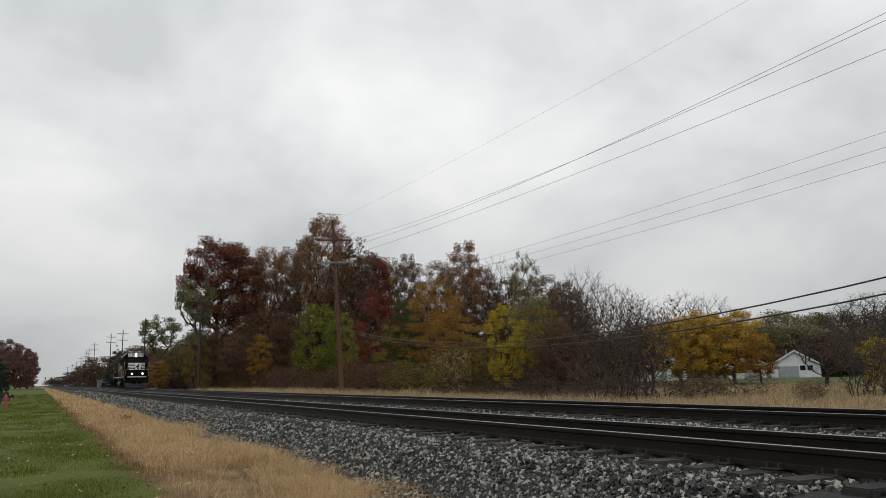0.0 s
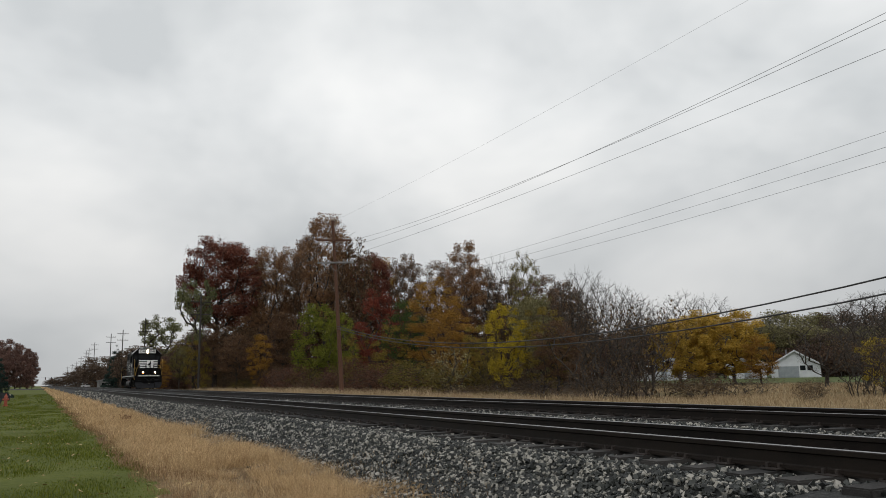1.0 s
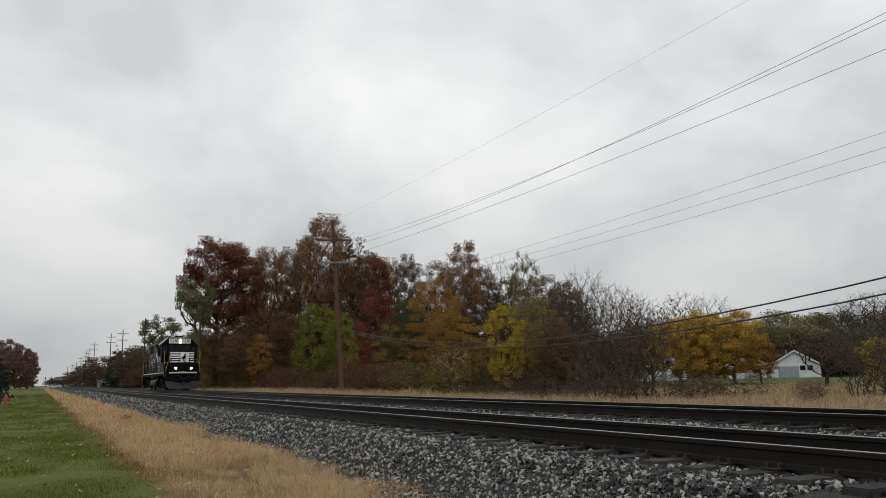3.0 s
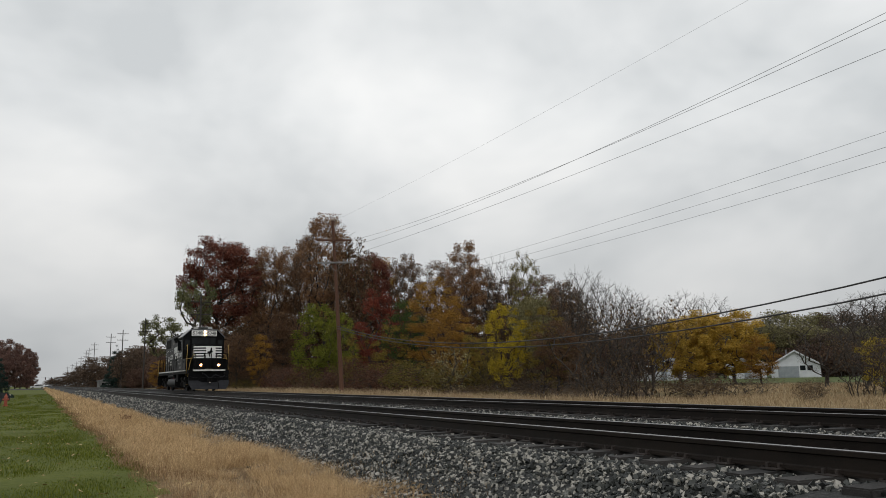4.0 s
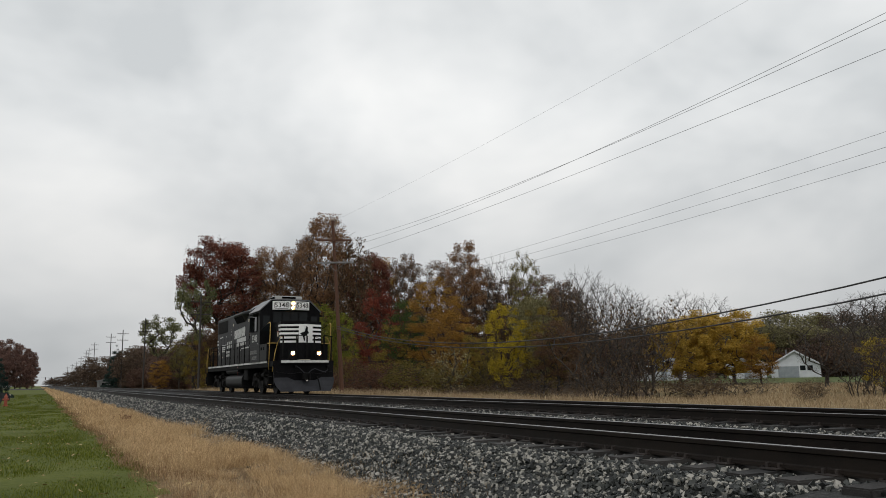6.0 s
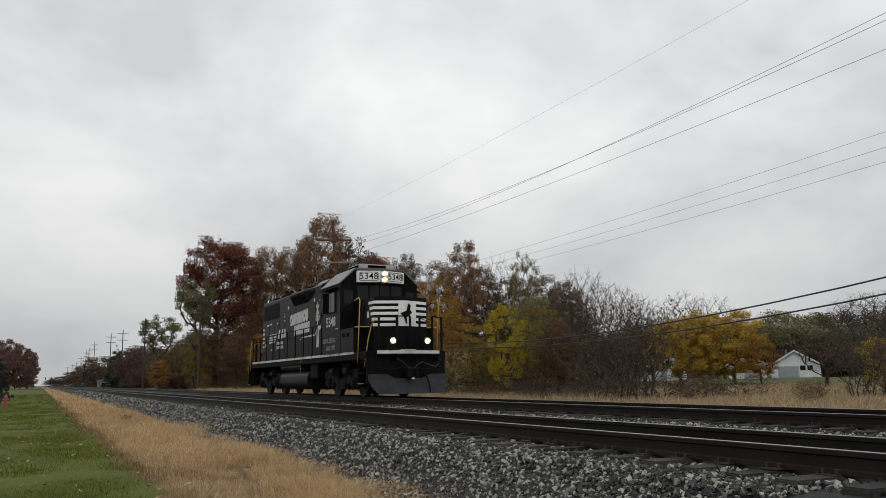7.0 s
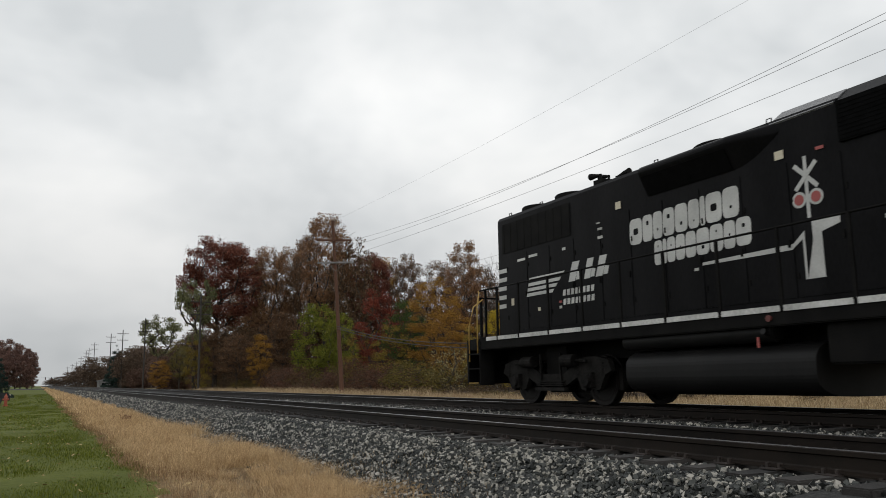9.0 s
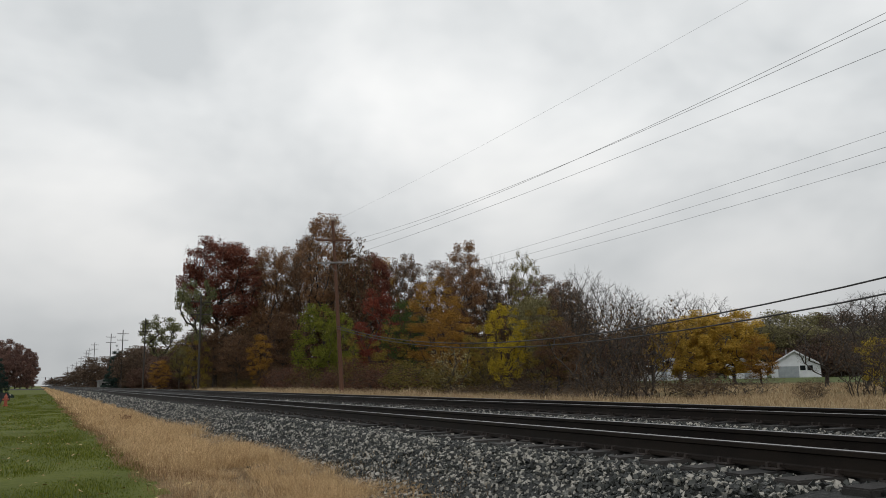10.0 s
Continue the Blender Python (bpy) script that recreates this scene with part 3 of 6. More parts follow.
def tree(name, seed, material, label, leaves=5000, size=0.09, puff=0.62, flat=0.8, kind_label="tree", **kw):
    """Wood and a crown of leaf clumps, uneven in size, thicker above than below."""
    rng = np.random.default_rng(seed)
    thick, thin, tips = grow(rng, **kw)
    root = empty(name)
    tagged(root, label, kind_label, group="autumn trees" if kind_label == "tree" else "lineside shrubs")
    V, F = tubes(thick, 6)
    if kw.get("stems", 1) > 1:
        raw("thicket_wood", V, F, M_BARK, root)["kind"] = "stuff"
    else:
        raw("trunk", V, F, M_BARK, root)
    V, F = tubes(thin, 3)
    raw("branchwork", V, F, M_BARK, root)["kind"] = "stuff"
    if leaves:
        weight = rng.uniform(0.05, 1.0, len(tips)) ** 1.3
        pick = rng.choice(len(tips), leaves, p=weight / weight.sum())
        d = rng.normal(size=(leaves, 3))
        d = np.clip(d, -1.55, 1.55)
        d[:, 2] = np.where(d[:, 2] < 0, d[:, 2] * 0.7, d[:, 2])
        c = tips[pick] + d * (1, 1, flat) * puff * 0.58 * (0.45 + 0.6 * weight[pick][:, None])
        u = rng.normal(size=(leaves, 3))
        u /= np.linalg.norm(u, axis=1)[:, None]
        w = np.cross(u, rng.normal(size=(leaves, 3)))
        w /= np.linalg.norm(w, axis=1)[:, None]
        s = size * rng.uniform(0.5, 1.3, (leaves, 1))
        u, w = u * (1, 1, flat), w * (1, 1, flat)
        P = np.stack([c - u * s, c + w * s * 0.8, c + u * s, c - w * s * 0.7], 1).reshape(-1, 3)
        i = np.arange(leaves)[:, None] * 4
        raw("crown", P, i + [0, 1, 2, 3], material, root)
    return root


KINDS = {
    "maroon": (leaf_mat("maroon_leaves", (0.103, 0.035, 0.025), (0.297, 0.114, 0.076)), "tall oak with dark maroon autumn leaves", dict(leaves=36000, size=0.066, base=0.42, clumps=110, puff=0.66, flat=0.72)),
    "rust": (leaf_mat("rust_leaves", (0.144, 0.074, 0.038), (0.373, 0.208, 0.108)), "tall tree with thinning rust-brown leaves", dict(leaves=22000, size=0.066, base=0.38, clumps=105, puff=0.68, flat=0.7, twigs=6)),
    "brown": (leaf_mat("brown_leaves", (0.096, 0.056, 0.033), (0.269, 0.161, 0.093)), "tall tree with sparse brown leaves", dict(leaves=25000, size=0.066, base=0.22, clumps=110, puff=0.70, flat=0.7, twigs=7)),
    "orange": (leaf_mat("orange_leaves", (0.194, 0.099, 0.021), (0.485, 0.274, 0.064)), "tree with orange autumn leaves", dict(leaves=23000, size=0.068, base=0.12, clumps=85, puff=0.70, flat=0.75)),
    "olive": (leaf_mat("olive_leaves", (0.098, 0.087, 0.028), (0.311, 0.253, 0.083)), "open tree with olive-green leaves", dict(leaves=15000, size=0.066, base=0.28, clumps=85, puff=0.66, flat=0.62, twigs=7)),
    "bare": (None, "bare leafless tree with fine grey twigs", dict(leaves=0, base=0.18, clumps=120, crown="vase", fork=0.10, twigs=6, reach=0.62, rise=1.1)),
    "bareclump": (leaf_mat("last_brown_leaves", (0.096, 0.052, 0.033), (0.25, 0.14, 0.08)), "leafless tree with several upright grey stems", dict(leaves=500, size=0.05, base=0.10, clumps=140, crown="vase", fork=0.22, twigs=5, reach=0.66, rise=2.2, stems=4, trunk_r=0.075)),
    "green": (leaf_mat("green_leaves", (0.097, 0.118, 0.017), (0.311, 0.314, 0.053)), "small rounded tree still green", dict(leaves=19000, size=0.068, base=0.04, clumps=62, puff=0.68, flat=1.0)),
    "dkgreen": (leaf_mat("dark_green_leaves", (0.031, 0.056, 0.017), (0.11, 0.149, 0.045)), "dark green understory tree", dict(leaves=14000, size=0.072, base=0.04, clumps=60, puff=0.70, flat=1.0)),
    "red": (leaf_mat("red_leaves", (0.116, 0.029, 0.02), (0.304, 0.083, 0.051)), "small maple with red leaves", dict(leaves=14000, size=0.070, base=0.10, clumps=60, puff=0.66, flat=0.9)),
    "yolive": (leaf_mat("yellow_olive_leaves", (0.131, 0.095, 0.019), (0.381, 0.28, 0.064)), "small tree with yellowish olive leaves", dict(leaves=10500, size=0.070, base=0.05, clumps=58, puff=0.66, flat=1.0)),
    "yellow": (leaf_mat("yellow_leaves", (0.265, 0.2, 0.014), (0.639, 0.48, 0.057)), "small tree with bright yellow leaves", dict(leaves=15000, size=0.068, base=0.10, clumps=58, puff=0.64, flat=1.0)),
    "cream": (leaf_mat("cream_leaves", (0.331, 0.233, 0.106), (0.7, 0.67, 0.351)), "shrub with pale cream seed heads", dict(leaves=1700, size=0.065, base=0.05, clumps=70, puff=0.7, flat=1.6)),
    "gold": (leaf_mat("golden_leaves", (0.32, 0.205, 0.032), (0.74, 0.515, 0.115)), "broad maple with golden-orange leaves", dict(leaves=30000, size=0.060, base=0.14, clumps=75, puff=0.58, fork=0.12, flat=1.5, rise=0.3)),
    "hedge": (leaf_mat("hedgerow_leaves", (0.075, 0.045, 0.034), (0.21, 0.132, 0.098)), "red-brown hedgerow tree leafy to the ground", dict(leaves=11000, size=0.10, base=0.03, clumps=90, puff=0.85, flat=1.9)),
    "farbrown": (leaf_mat("far_brown_leaves", (0.075, 0.051, 0.037), (0.205, 0.146, 0.104)), "distant tree with thin brown leaves", dict(leaves=9500, size=0.10, base=0.05, clumps=90, puff=0.75, flat=1.5)),
    "farolive": (leaf_mat("far_olive_leaves", (0.135, 0.125, 0.058), (0.34, 0.305, 0.15)), "distant tree with dull olive leaves", dict(leaves=12000, size=0.09, base=0.08, clumps=95, puff=0.72, flat=1.4)),
    "open": (leaf_mat("pale_olive_leaves", (0.10, 0.105, 0.045), (0.25, 0.25, 0.12)), "spreading tree, olive leaves on bare forked limbs", dict(leaves=6500, size=0.085, base=0.44, clumps=34, crown="vase", fork=0.05, puff=0.62, flat=1.1, twigs=5, trunk_r=0.2)),
    "fill": (leaf_mat("umber_leaves", (0.068, 0.043, 0.025), (0.214, 0.134, 0.076)), "woodland tree with umber-brown leaves", dict(leaves=11000, size=0.09, base=0.05, clumps=95, puff=0.80, flat=0.9)),
    "fillrust": (leaf_mat("tawny_leaves", (0.13, 0.07, 0.028), (0.373, 0.208, 0.089)), "woodland tree with tawny leaves", dict(leaves=11000, size=0.09, base=0.05, clumps=95, puff=0.80, flat=0.9)),
    # distance haze is mixed into these paler leaf colours
    "hazy": (leaf_mat("hazed_red_leaves", (0.125, 0.072, 0.058), (0.30, 0.18, 0.145)), "red-brown tree across the lawn, haze in its leaf colour", dict(leaves=17000, size=0.10, base=0.05, clumps=70, puff=0.75, flat=0.9)),
    "dark": (leaf_mat("dark_needles", (0.019, 0.038, 0.033), (0.062, 0.101, 0.084)), "dark green evergreen tree by the line", dict(leaves=20000, size=0.10, base=0.03, clumps=150, crown="cone", puff=0.5, rise=-0.2)),
}
TREES = (
    ("maroon", 22.1, 115.9, 21.4, 5.7),
    ("open", 18.3, 110.5, 14.8, 2.7),
    ("rust", 29.7, 116.3, 20.8, 3.2),
    ("rust", 34.3, 121.2, 21.6, 3.4),
    ("rust2", 30.1, 130.6, 21.0, 3.8),
    ("rust2", 33.8, 102.6, 23.2, 3.9),
    ("brown", 34.9, 114.8, 22.3, 3.2),
    ("fill3", 36.5, 99.5, 20.0, 3.4),
    ("maroon2", 41.1, 104.2, 18.4, 3.4),
    ("orange2", 44.6, 108.7, 18.7, 3.2),
    ("brown", 42.2, 120.8, 19.7, 4.5),
    ("brown2", 46.0, 103.6, 18.8, 2.9),
    ("bare", 51.1, 115.2, 19.4, 3.5),
    ("brown", 51.5, 104.0, 17.9, 3.5),
    ("rust3", 49.4, 91.5, 18.7, 3.0),
    ("brown", 55.1, 97.5, 16.4, 3.5),
    ("bare", 54.2, 91.1, 16.8, 2.5),
    ("olive2", 51.7, 80.9, 16.0, 2.0),
    ("brown", 58.7, 95.4, 14.7, 4.0),
    ("brown", 54.8, 81.2, 13.2, 3.0),
    ("brown", 61.4, 86.4, 13.4, 3.0),
    ("bare", 50.1, 67.4, 11.9, 3.0),
    ("bare", 54.5, 66.5, 10.2, 2.6),
    ("bare", 66.0, 75.1, 9.5, 3.0),
    ("bare", 93.3, 97.6, 14.2, 4.0),
    ("bare", 95.9, 95.0, 13.4, 4.0),
    ("bare", 104.7, 93.0, 10.2, 4.0),
    ("farolive", 114.5, 96.9, 11.4, 5.0),
    ("farolive", 117.1, 93.8, 8.1, 4.5),
    ("farbrown", 110.9, 85.5, 6.8, 4.5),
    ("bare", 96.8, 70.9, 7.3, 4.0),
    ("bare", 68.8, 48.1, 7.8, 4.0),
    ("bare", 70.2, 46.1, 8.4, 4.5),
    ("open", 23.0, 185.0, 15.7, 5.3),
    ("farolive", 23.1, 148.2, 7.0, 3.0),
    ("dark", 18.0, 229.3, 11.4, 3.5),
    ("farbrown", 20.5, 214.0, 9.4, 4.5),
    ("farbrown", 18.4, 299.4, 10.2, 6.0),
    ("farbrown", 18.8, 379.5, 8.9, 7.0),
    ("farbrown", 18.0, 479.7, 7.9, 8.0),
    ("farbrown", 15.3, 619.8, 6.8, 9.0),
    ("farbrown", 11.5, 799.9, 5.5, 10.0),
    ("brown", 21.2, 97.7, 6.5, 2.5),
    ("yolive", 18.3, 108.5, 6.3, 2.0),
    ("olive", 18.0, 120.7, 7.0, 1.6),
    ("brown", 20.8, 110.0, 8.6, 3.0),
    ("brown", 27.5, 100.3, 9.6, 3.0),
    ("orange", 17.6, 138.9, 4.5, 2.0),
    ("gold", 62.9, 67.1, 6.9, 3.7),
    ("gold", 62.0, 62.9, 7.3, 3.6),
    ("gold", 65.2, 61.6, 7.3, 3.7),
    ("orange", 64.6, 57.6, 4.4, 1.9),
    ("fill", 51.2, 70.3, 10.2, 2.9),
    ("farolive", 48.6, 74.0, 9.5, 3.0),
    ("fill2", 54.4, 78.2, 8.9, 2.8),
    ("fill", 41.3, 82.9, 8.6, 2.6),
    ("fill", 50.9, 84.4, 9.2, 3.4),
    ("fill", 54.6, 86.2, 8.4, 3.5),
    ("fillrust", 52.4, 97.1, 11.3, 2.8),
    ("fill2", 43.6, 99.1, 11.3, 2.8),
    ("farolive", 47.8, 101.2, 9.5, 2.8),
    ("fillrust", 56.6, 105.1, 9.4, 3.1),
    ("fill2", 42.6, 109.0, 8.4, 3.5),
    ("fill2", 50.1, 108.8, 8.4, 3.3),
    ("fill", 51.8, 112.4, 9.4, 2.7),
    ("fill2", 38.8, 115.0, 12.4, 3.2),
    ("farolive", 48.9, 118.4, 8.1, 2.4),
    ("fill", 53.9, 121.6, 9.9, 2.7),
    ("fillrust", 43.8, 125.9, 10.9, 3.6),
    ("farolive", 46.8, 126.8, 9.2, 2.6),
    ("fill2", 55.7, 131.6, 13.4, 3.6),
    ("fill2", 41.9, 134.2, 9.7, 3.2),
    ("fillrust", 48.0, 136.2, 12.4, 2.9),
    ("fill", 51.9, 140.4, 13.7, 2.8),
    ("fill", 39.2, 143.8, 12.8, 2.9),
    ("fill2", 44.1, 144.3, 12.0, 2.7),
    ("fill2", 54.2, 149.8, 12.1, 2.4),
    ("fillrust", 37.7, 149.9, 12.4, 2.9),
    ("fillrust", 44.7, 152.8, 10.8, 3.0),
    ("fill2", 55.3, 155.0, 13.8, 2.4),
    ("fillrust", 39.3, 158.6, 13.1, 2.8),
    ("fill2", 48.7, 161.6, 14.1, 2.8),
    ("dark", -4.2, 95.0, 4.4, 1.7),
    ("farbrown", 107.9, 124.1, 11.5, 5.2),
    ("farbrown", 106.8, 117.2, 10.4, 5.9),
    ("farbrown", 129.2, 135.2, 9.8, 5.3),
    ("farolive", 117.5, 117.3, 11.9, 4.9),
    ("farbrown", 139.6, 132.9, 11.9, 5.7),
    ("farolive", 138.4, 125.7, 9.6, 4.9),
    ("farbrown", 143.4, 124.2, 9.3, 5.4),
    ("farolive", 140.2, 115.8, 9.9, 4.9),
    ("farolive", 130.6, 102.8, 11.9, 4.5),
    ("farbrown", 133.4, 100.0, 12.0, 5.3),
    ("farolive", 139.7, 99.6, 10.0, 5.2),
    ("farbrown", 136.0, 92.2, 11.8, 4.6),
    ("farbrown", 131.8, 85.0, 10.8, 5.5),
    ("farolive", 156.1, 95.5, 12.5, 4.8),
    ("farolive", 26.8, 163.6, 7.0, 4.0),
    ("hedge", 29.1, 191.0, 9.0, 4.8),
    ("farbrown", 35.1, 214.4, 11.8, 5.5),
    ("hedge", 30.4, 226.8, 9.5, 4.1),
    ("farbrown", 27.6, 250.7, 11.7, 6.4),
    ("hedge", 31.0, 267.3, 11.9, 5.0),
    ("farbrown", 36.3, 304.1, 9.5, 4.5),
    ("farolive", 30.1, 318.1, 11.0, 4.4),
    ("farolive", 33.9, 342.2, 8.8, 6.0),
    ("farbrown", 33.5, 360.8, 10.2, 4.5),
    ("farbrown", 31.6, 391.7, 8.3, 4.4),
    ("farbrown", 32.7, 409.8, 10.7, 5.5),
    ("hedge", 31.7, 426.1, 9.5, 6.5),
    ("hedge", 34.6, 453.4, 9.2, 5.0),
    ("hedge", 38.3, 465.6, 11.2, 5.1),
    ("farbrown", 35.6, 490.5, 9.3, 4.6),
    ("hedge0", 96.8, 117.4, 6.2, 4.1),
    ("hedge1", 105.7, 121.6, 5.5, 4.5),
    ("hedge0", 109.3, 119.3, 5.7, 4.6),
    ("hedge1", 108.1, 111.9, 5.6, 4.4),
    ("hedge0", 112.3, 110.4, 6.4, 4.7),
    ("farolive", 106.4, 99.2, 8.2, 4.5),
    ("farolive", 114.7, 101.5, 9.5, 5.0),
    ("farolive", 121.8, 102.2, 8.5, 5.1),
    ("farolive", 112.9, 89.8, 8.3, 5.1),
    ("farolive", 126.2, 95.1, 8.5, 4.5),
    ("farolive", 120.4, 85.9, 8.1, 4.7),
    ("farolive", 132.5, 89.4, 8.1, 5.3),
    ("farolive", 136.1, 86.7, 7.8, 4.8),
    ("hedge0", 21.1, 149.9, 5.6, 4.5),
    ("hedge1", 23.7, 171.3, 4.8, 4.2),
    ("hedge0", 22.4, 206.7, 4.5, 3.7),
    ("hedge1", 22.0, 228.5, 4.7, 4.1),
    ("hedge0", 23.9, 259.1, 5.5, 4.2),
    ("hedge1", 24.8, 275.1, 4.9, 4.2),
    ("hedge0", 23.0, 311.5, 5.9, 4.2),
    ("hedge1", 24.2, 327.8, 7.0, 4.6),
    ("hedge0", 26.2, 353.5, 6.9, 3.8),
    ("hedge1", 23.9, 385.3, 5.4, 4.3),
    ("hedge0", 27.1, 411.1, 4.7, 3.9),
    ("hedge1", 26.6, 440.4, 5.6, 4.0),
    ("green", 27.6, 85.7, 9.2, 3.0),
    ("green", 29.3, 83.0, 8.0, 2.0),
    ("red", 27.9, 68.5, 9.2, 2.5),
    ("dkgreen", 27.7, 62.1, 7.5, 2.4),
    ("yolive", 25.8, 60.8, 5.2, 1.8),
    ("yolive", 27.1, 71.0, 5.3, 1.8),
    ("orange", 28.3, 57.4, 8.7, 2.3),
    ("orange", 27.8, 53.2, 5.7, 2.0),
    ("yellow", 27.5, 45.3, 5.7, 1.4),
    ("yolive", 27.5, 48.8, 4.4, 1.6),
    ("yolive", 30.1, 44.8, 5.4, 1.8),
    ("brown", 29.7, 42.7, 4.3, 1.7),
    ("cream", 24.7, 48.0, 2.9, 1.5),
    ("orange2", 23.0, 93.2, 6.2, 1.5),
    ("hedge0", 45.9, 108.2, 6.8, 4.7),
    ("hedge1", 46.6, 102.2, 5.5, 4.4),
    ("hedge0", 50.1, 102.8, 7.1, 4.7),
    ("hedge1", 55.2, 106.1, 6.6, 4.7),
    ("hedge0", 54.5, 98.2, 6.4, 4.2),
    ("hedge1", 63.2, 107.3, 5.6, 4.8),
    ("hedge0", 58.9, 94.3, 6.9, 4.3),
    ("hedge1", 64.3, 97.1, 7.2, 4.0),
    ("hedge0", 63.7, 90.9, 7.3, 4.5),
    ("hedge1", 66.3, 89.6, 7.5, 4.9),
    ("hedge0", 68.8, 88.1, 6.3, 4.1),
    ("hedge1", 73.1, 88.7, 6.7, 4.2),
    ("fill", 25.2, 110.4, 8.0, 3.9),
    ("fill2", 27.1, 114.0, 7.5, 4.0),
    ("fill", 27.2, 120.2, 8.8, 3.3),
    ("farbrown", 33.0, 122.6, 10.7, 4.2),
    ("fill", 26.4, 124.5, 9.7, 3.6),
    ("fill2", 28.0, 129.3, 7.9, 4.2),
    ("fill", 28.2, 132.5, 8.6, 3.7),
    ("farbrown", 39.3, 138.6, 10.4, 3.4),
    ("fill", 37.5, 142.8, 12.6, 3.9),
    ("fill2", 38.0, 145.0, 13.7, 4.0),
    ("fill", 35.9, 146.8, 16.0, 3.4),
    ("farbrown", 25.6, 150.9, 10.3, 3.6),
    ("fill", 34.7, 156.5, 17.7, 4.2),
    ("fill2", 39.9, 160.0, 14.1, 3.4),
    ("hazy", -14.0, 345.0, 18.5, 4.6),
    ("hazy", -10.0, 335.0, 18.5, 4.3),
    ("hazy", -6.5, 350.0, 17.0, 4.0),
    ("hazy", -3.8, 340.0, 15.0, 3.3),
    ("hazy", -2.6, 360.0, 12.0, 2.6),
    ("hazy", -18.0, 340.0, 18.0, 4.6),
    ("hazy", -8.0, 330.0, 12.0, 3.3),
    ("hazy", -4.2, 330.0, 9.0, 2.6),
    ("hazy", -12.5, 328.0, 12.0, 4.0),
    ("bareclump", 48.1, 66.4, 10.7, 2.7),
    ("bareclump", 49.3, 63.0, 10.2, 2.7),
    ("bareclump", 56.7, 67.3, 9.4, 2.7),
    ("bareclump", 59.1, 67.9, 8.0, 2.7),
    ("hedge0", 108.2, 85.6, 4.9, 5.5),
    ("hedge0", 109.9, 83.4, 4.3, 5.5),
    ("hedge0", 111.5, 81.3, 4.7, 5.5),
    ("hedge0", 113.1, 79.1, 5.1, 5.5),
    ("hedge0", 115.0, 76.3, 5.5, 5.5),
    ("farolive", 105.9, 95.0, 8.4, 5.0),
    ("farolive", 108.4, 92.1, 8.7, 5.0),
    ("farolive", 102.4, 98.7, 8.6, 5.0),
    ("farolive", 98.3, 102.8, 9.7, 5.0),
    ("bare", 55.3, 42.9, 5.1, 3.0),
    ("bare", 57.0, 40.6, 6.7, 3.0),
    ("yellow", 42.8, 29.5, 2.7, 1.3),
)


def plant():
    rng = random.Random(3)
    made = {}
    for n, (kind, x, y, hgt, r) in enumerate(TREES):
        key = kind.rstrip("0123456789")
        if kind not in made:
            m, label, kw = KINDS[key]
            ob = tree("tree", 100 + n, m, label, **kw)
            made[kind] = ob
        else:
            ob = copy_thing(made[kind], Matrix())
        z = ground_z(x) if abs(x) < 130 else -0.1
        ob.matrix_basis = Matrix.LocRotScale((x, y, z - 0.05), Euler((0, 0, rng.uniform(0, 6.28))), (r / 2.95, r / 2.95, (hgt - z) / 10.0))


plant()


def shrubs():
    rng = random.Random(8)
    mats = (leaf_mat("russet_shrub_leaves", (0.070, 0.038, 0.026), (0.190, 0.100, 0.066)), leaf_mat("brown_shrub_leaves", (0.066, 0.045, 0.028), (0.195, 0.132, 0.076)),
            leaf_mat("olive_shrub_leaves", (0.079, 0.07, 0.02), (0.24, 0.184, 0.057)))
    labels = ("tangled shrub with russet leaves", "tangled shrub with brown leaves and bare twigs", "low shrub with dull olive leaves")
    protos = [tree("shrub", 300 + k, mats[k % 3], labels[k % 3], leaves=3400 if k < 3 else 2000, size=0.085, puff=0.75, flat=2.3, kind_label="shrub", base=0.04, clumps=60, twigs=5, reach=0.6, rise=0.8, trunk_r=0.07, stems=4) for k in range(6)]
    protos += [tree("shrub", 320 + k, mats[1], "tall bare shrub with a few brown leaves", leaves=520, size=0.08, puff=0.6, flat=1.8, kind_label="shrub", base=0.08, clumps=80, crown="vase", twigs=4, reach=0.7, rise=1.5, trunk_r=0.06, stems=5) for k in range(2)]
    spots = []
    y = 34.0
    while y < 175:
        for row in range(3):
            spots.append((23.5 + row * 3.2 + rng.uniform(-1.2, 1.2), y + rng.uniform(-1, 1), (rng.uniform(1.0, 2.9) + row * 0.5) * (0.5 if y < 47 else 1.0), rng.uniform(1.4, 2.3)))
        y += 2.6 + y * 0.022
    spots += [(28, 36.5, 4.6, 2.6), (30, 35, 5.2, 2.4), (31, 38, 4.4, 2.3), (33, 34, 1.3, 1.8), (35.5, 33.5, 1.2, 1.8), (27, 34, 1.3, 1.5), (31, 32, 1.1, 1.5), (37.5, 34, 1.1, 1.6),
              (36.2, 26.4, 2.9, 1.5), (38.5, 27.0, 2.95, 1.8), (39.8, 26.2, 2.9, 1.7), (37, 25.2, 2.8, 1.6), (41, 25, 2.9, 2.0), (42, 27.5, 2.9, 2.0), (33.4, 26.6, 1.0, 0.8), (31.5, 25.4, 0.9, 0.7)]
    used = set()
    for n, (x, y, hgt, r) in enumerate(spots):
        k = 6 + n % 2 if y < 47 and (n % 3 or hgt > 2.7) else rng.randrange(6)
        ob = copy_thing(protos[k], Matrix()) if k in used else protos[k]
        used.add(k)
        ob.matrix_basis = Matrix.LocRotScale((x, y, ground_z(x) - 0.05), Euler((0, 0, rng.uniform(0, 6.28))), (r / 2.6, r / 2.6, hgt / 9))


shrubs()


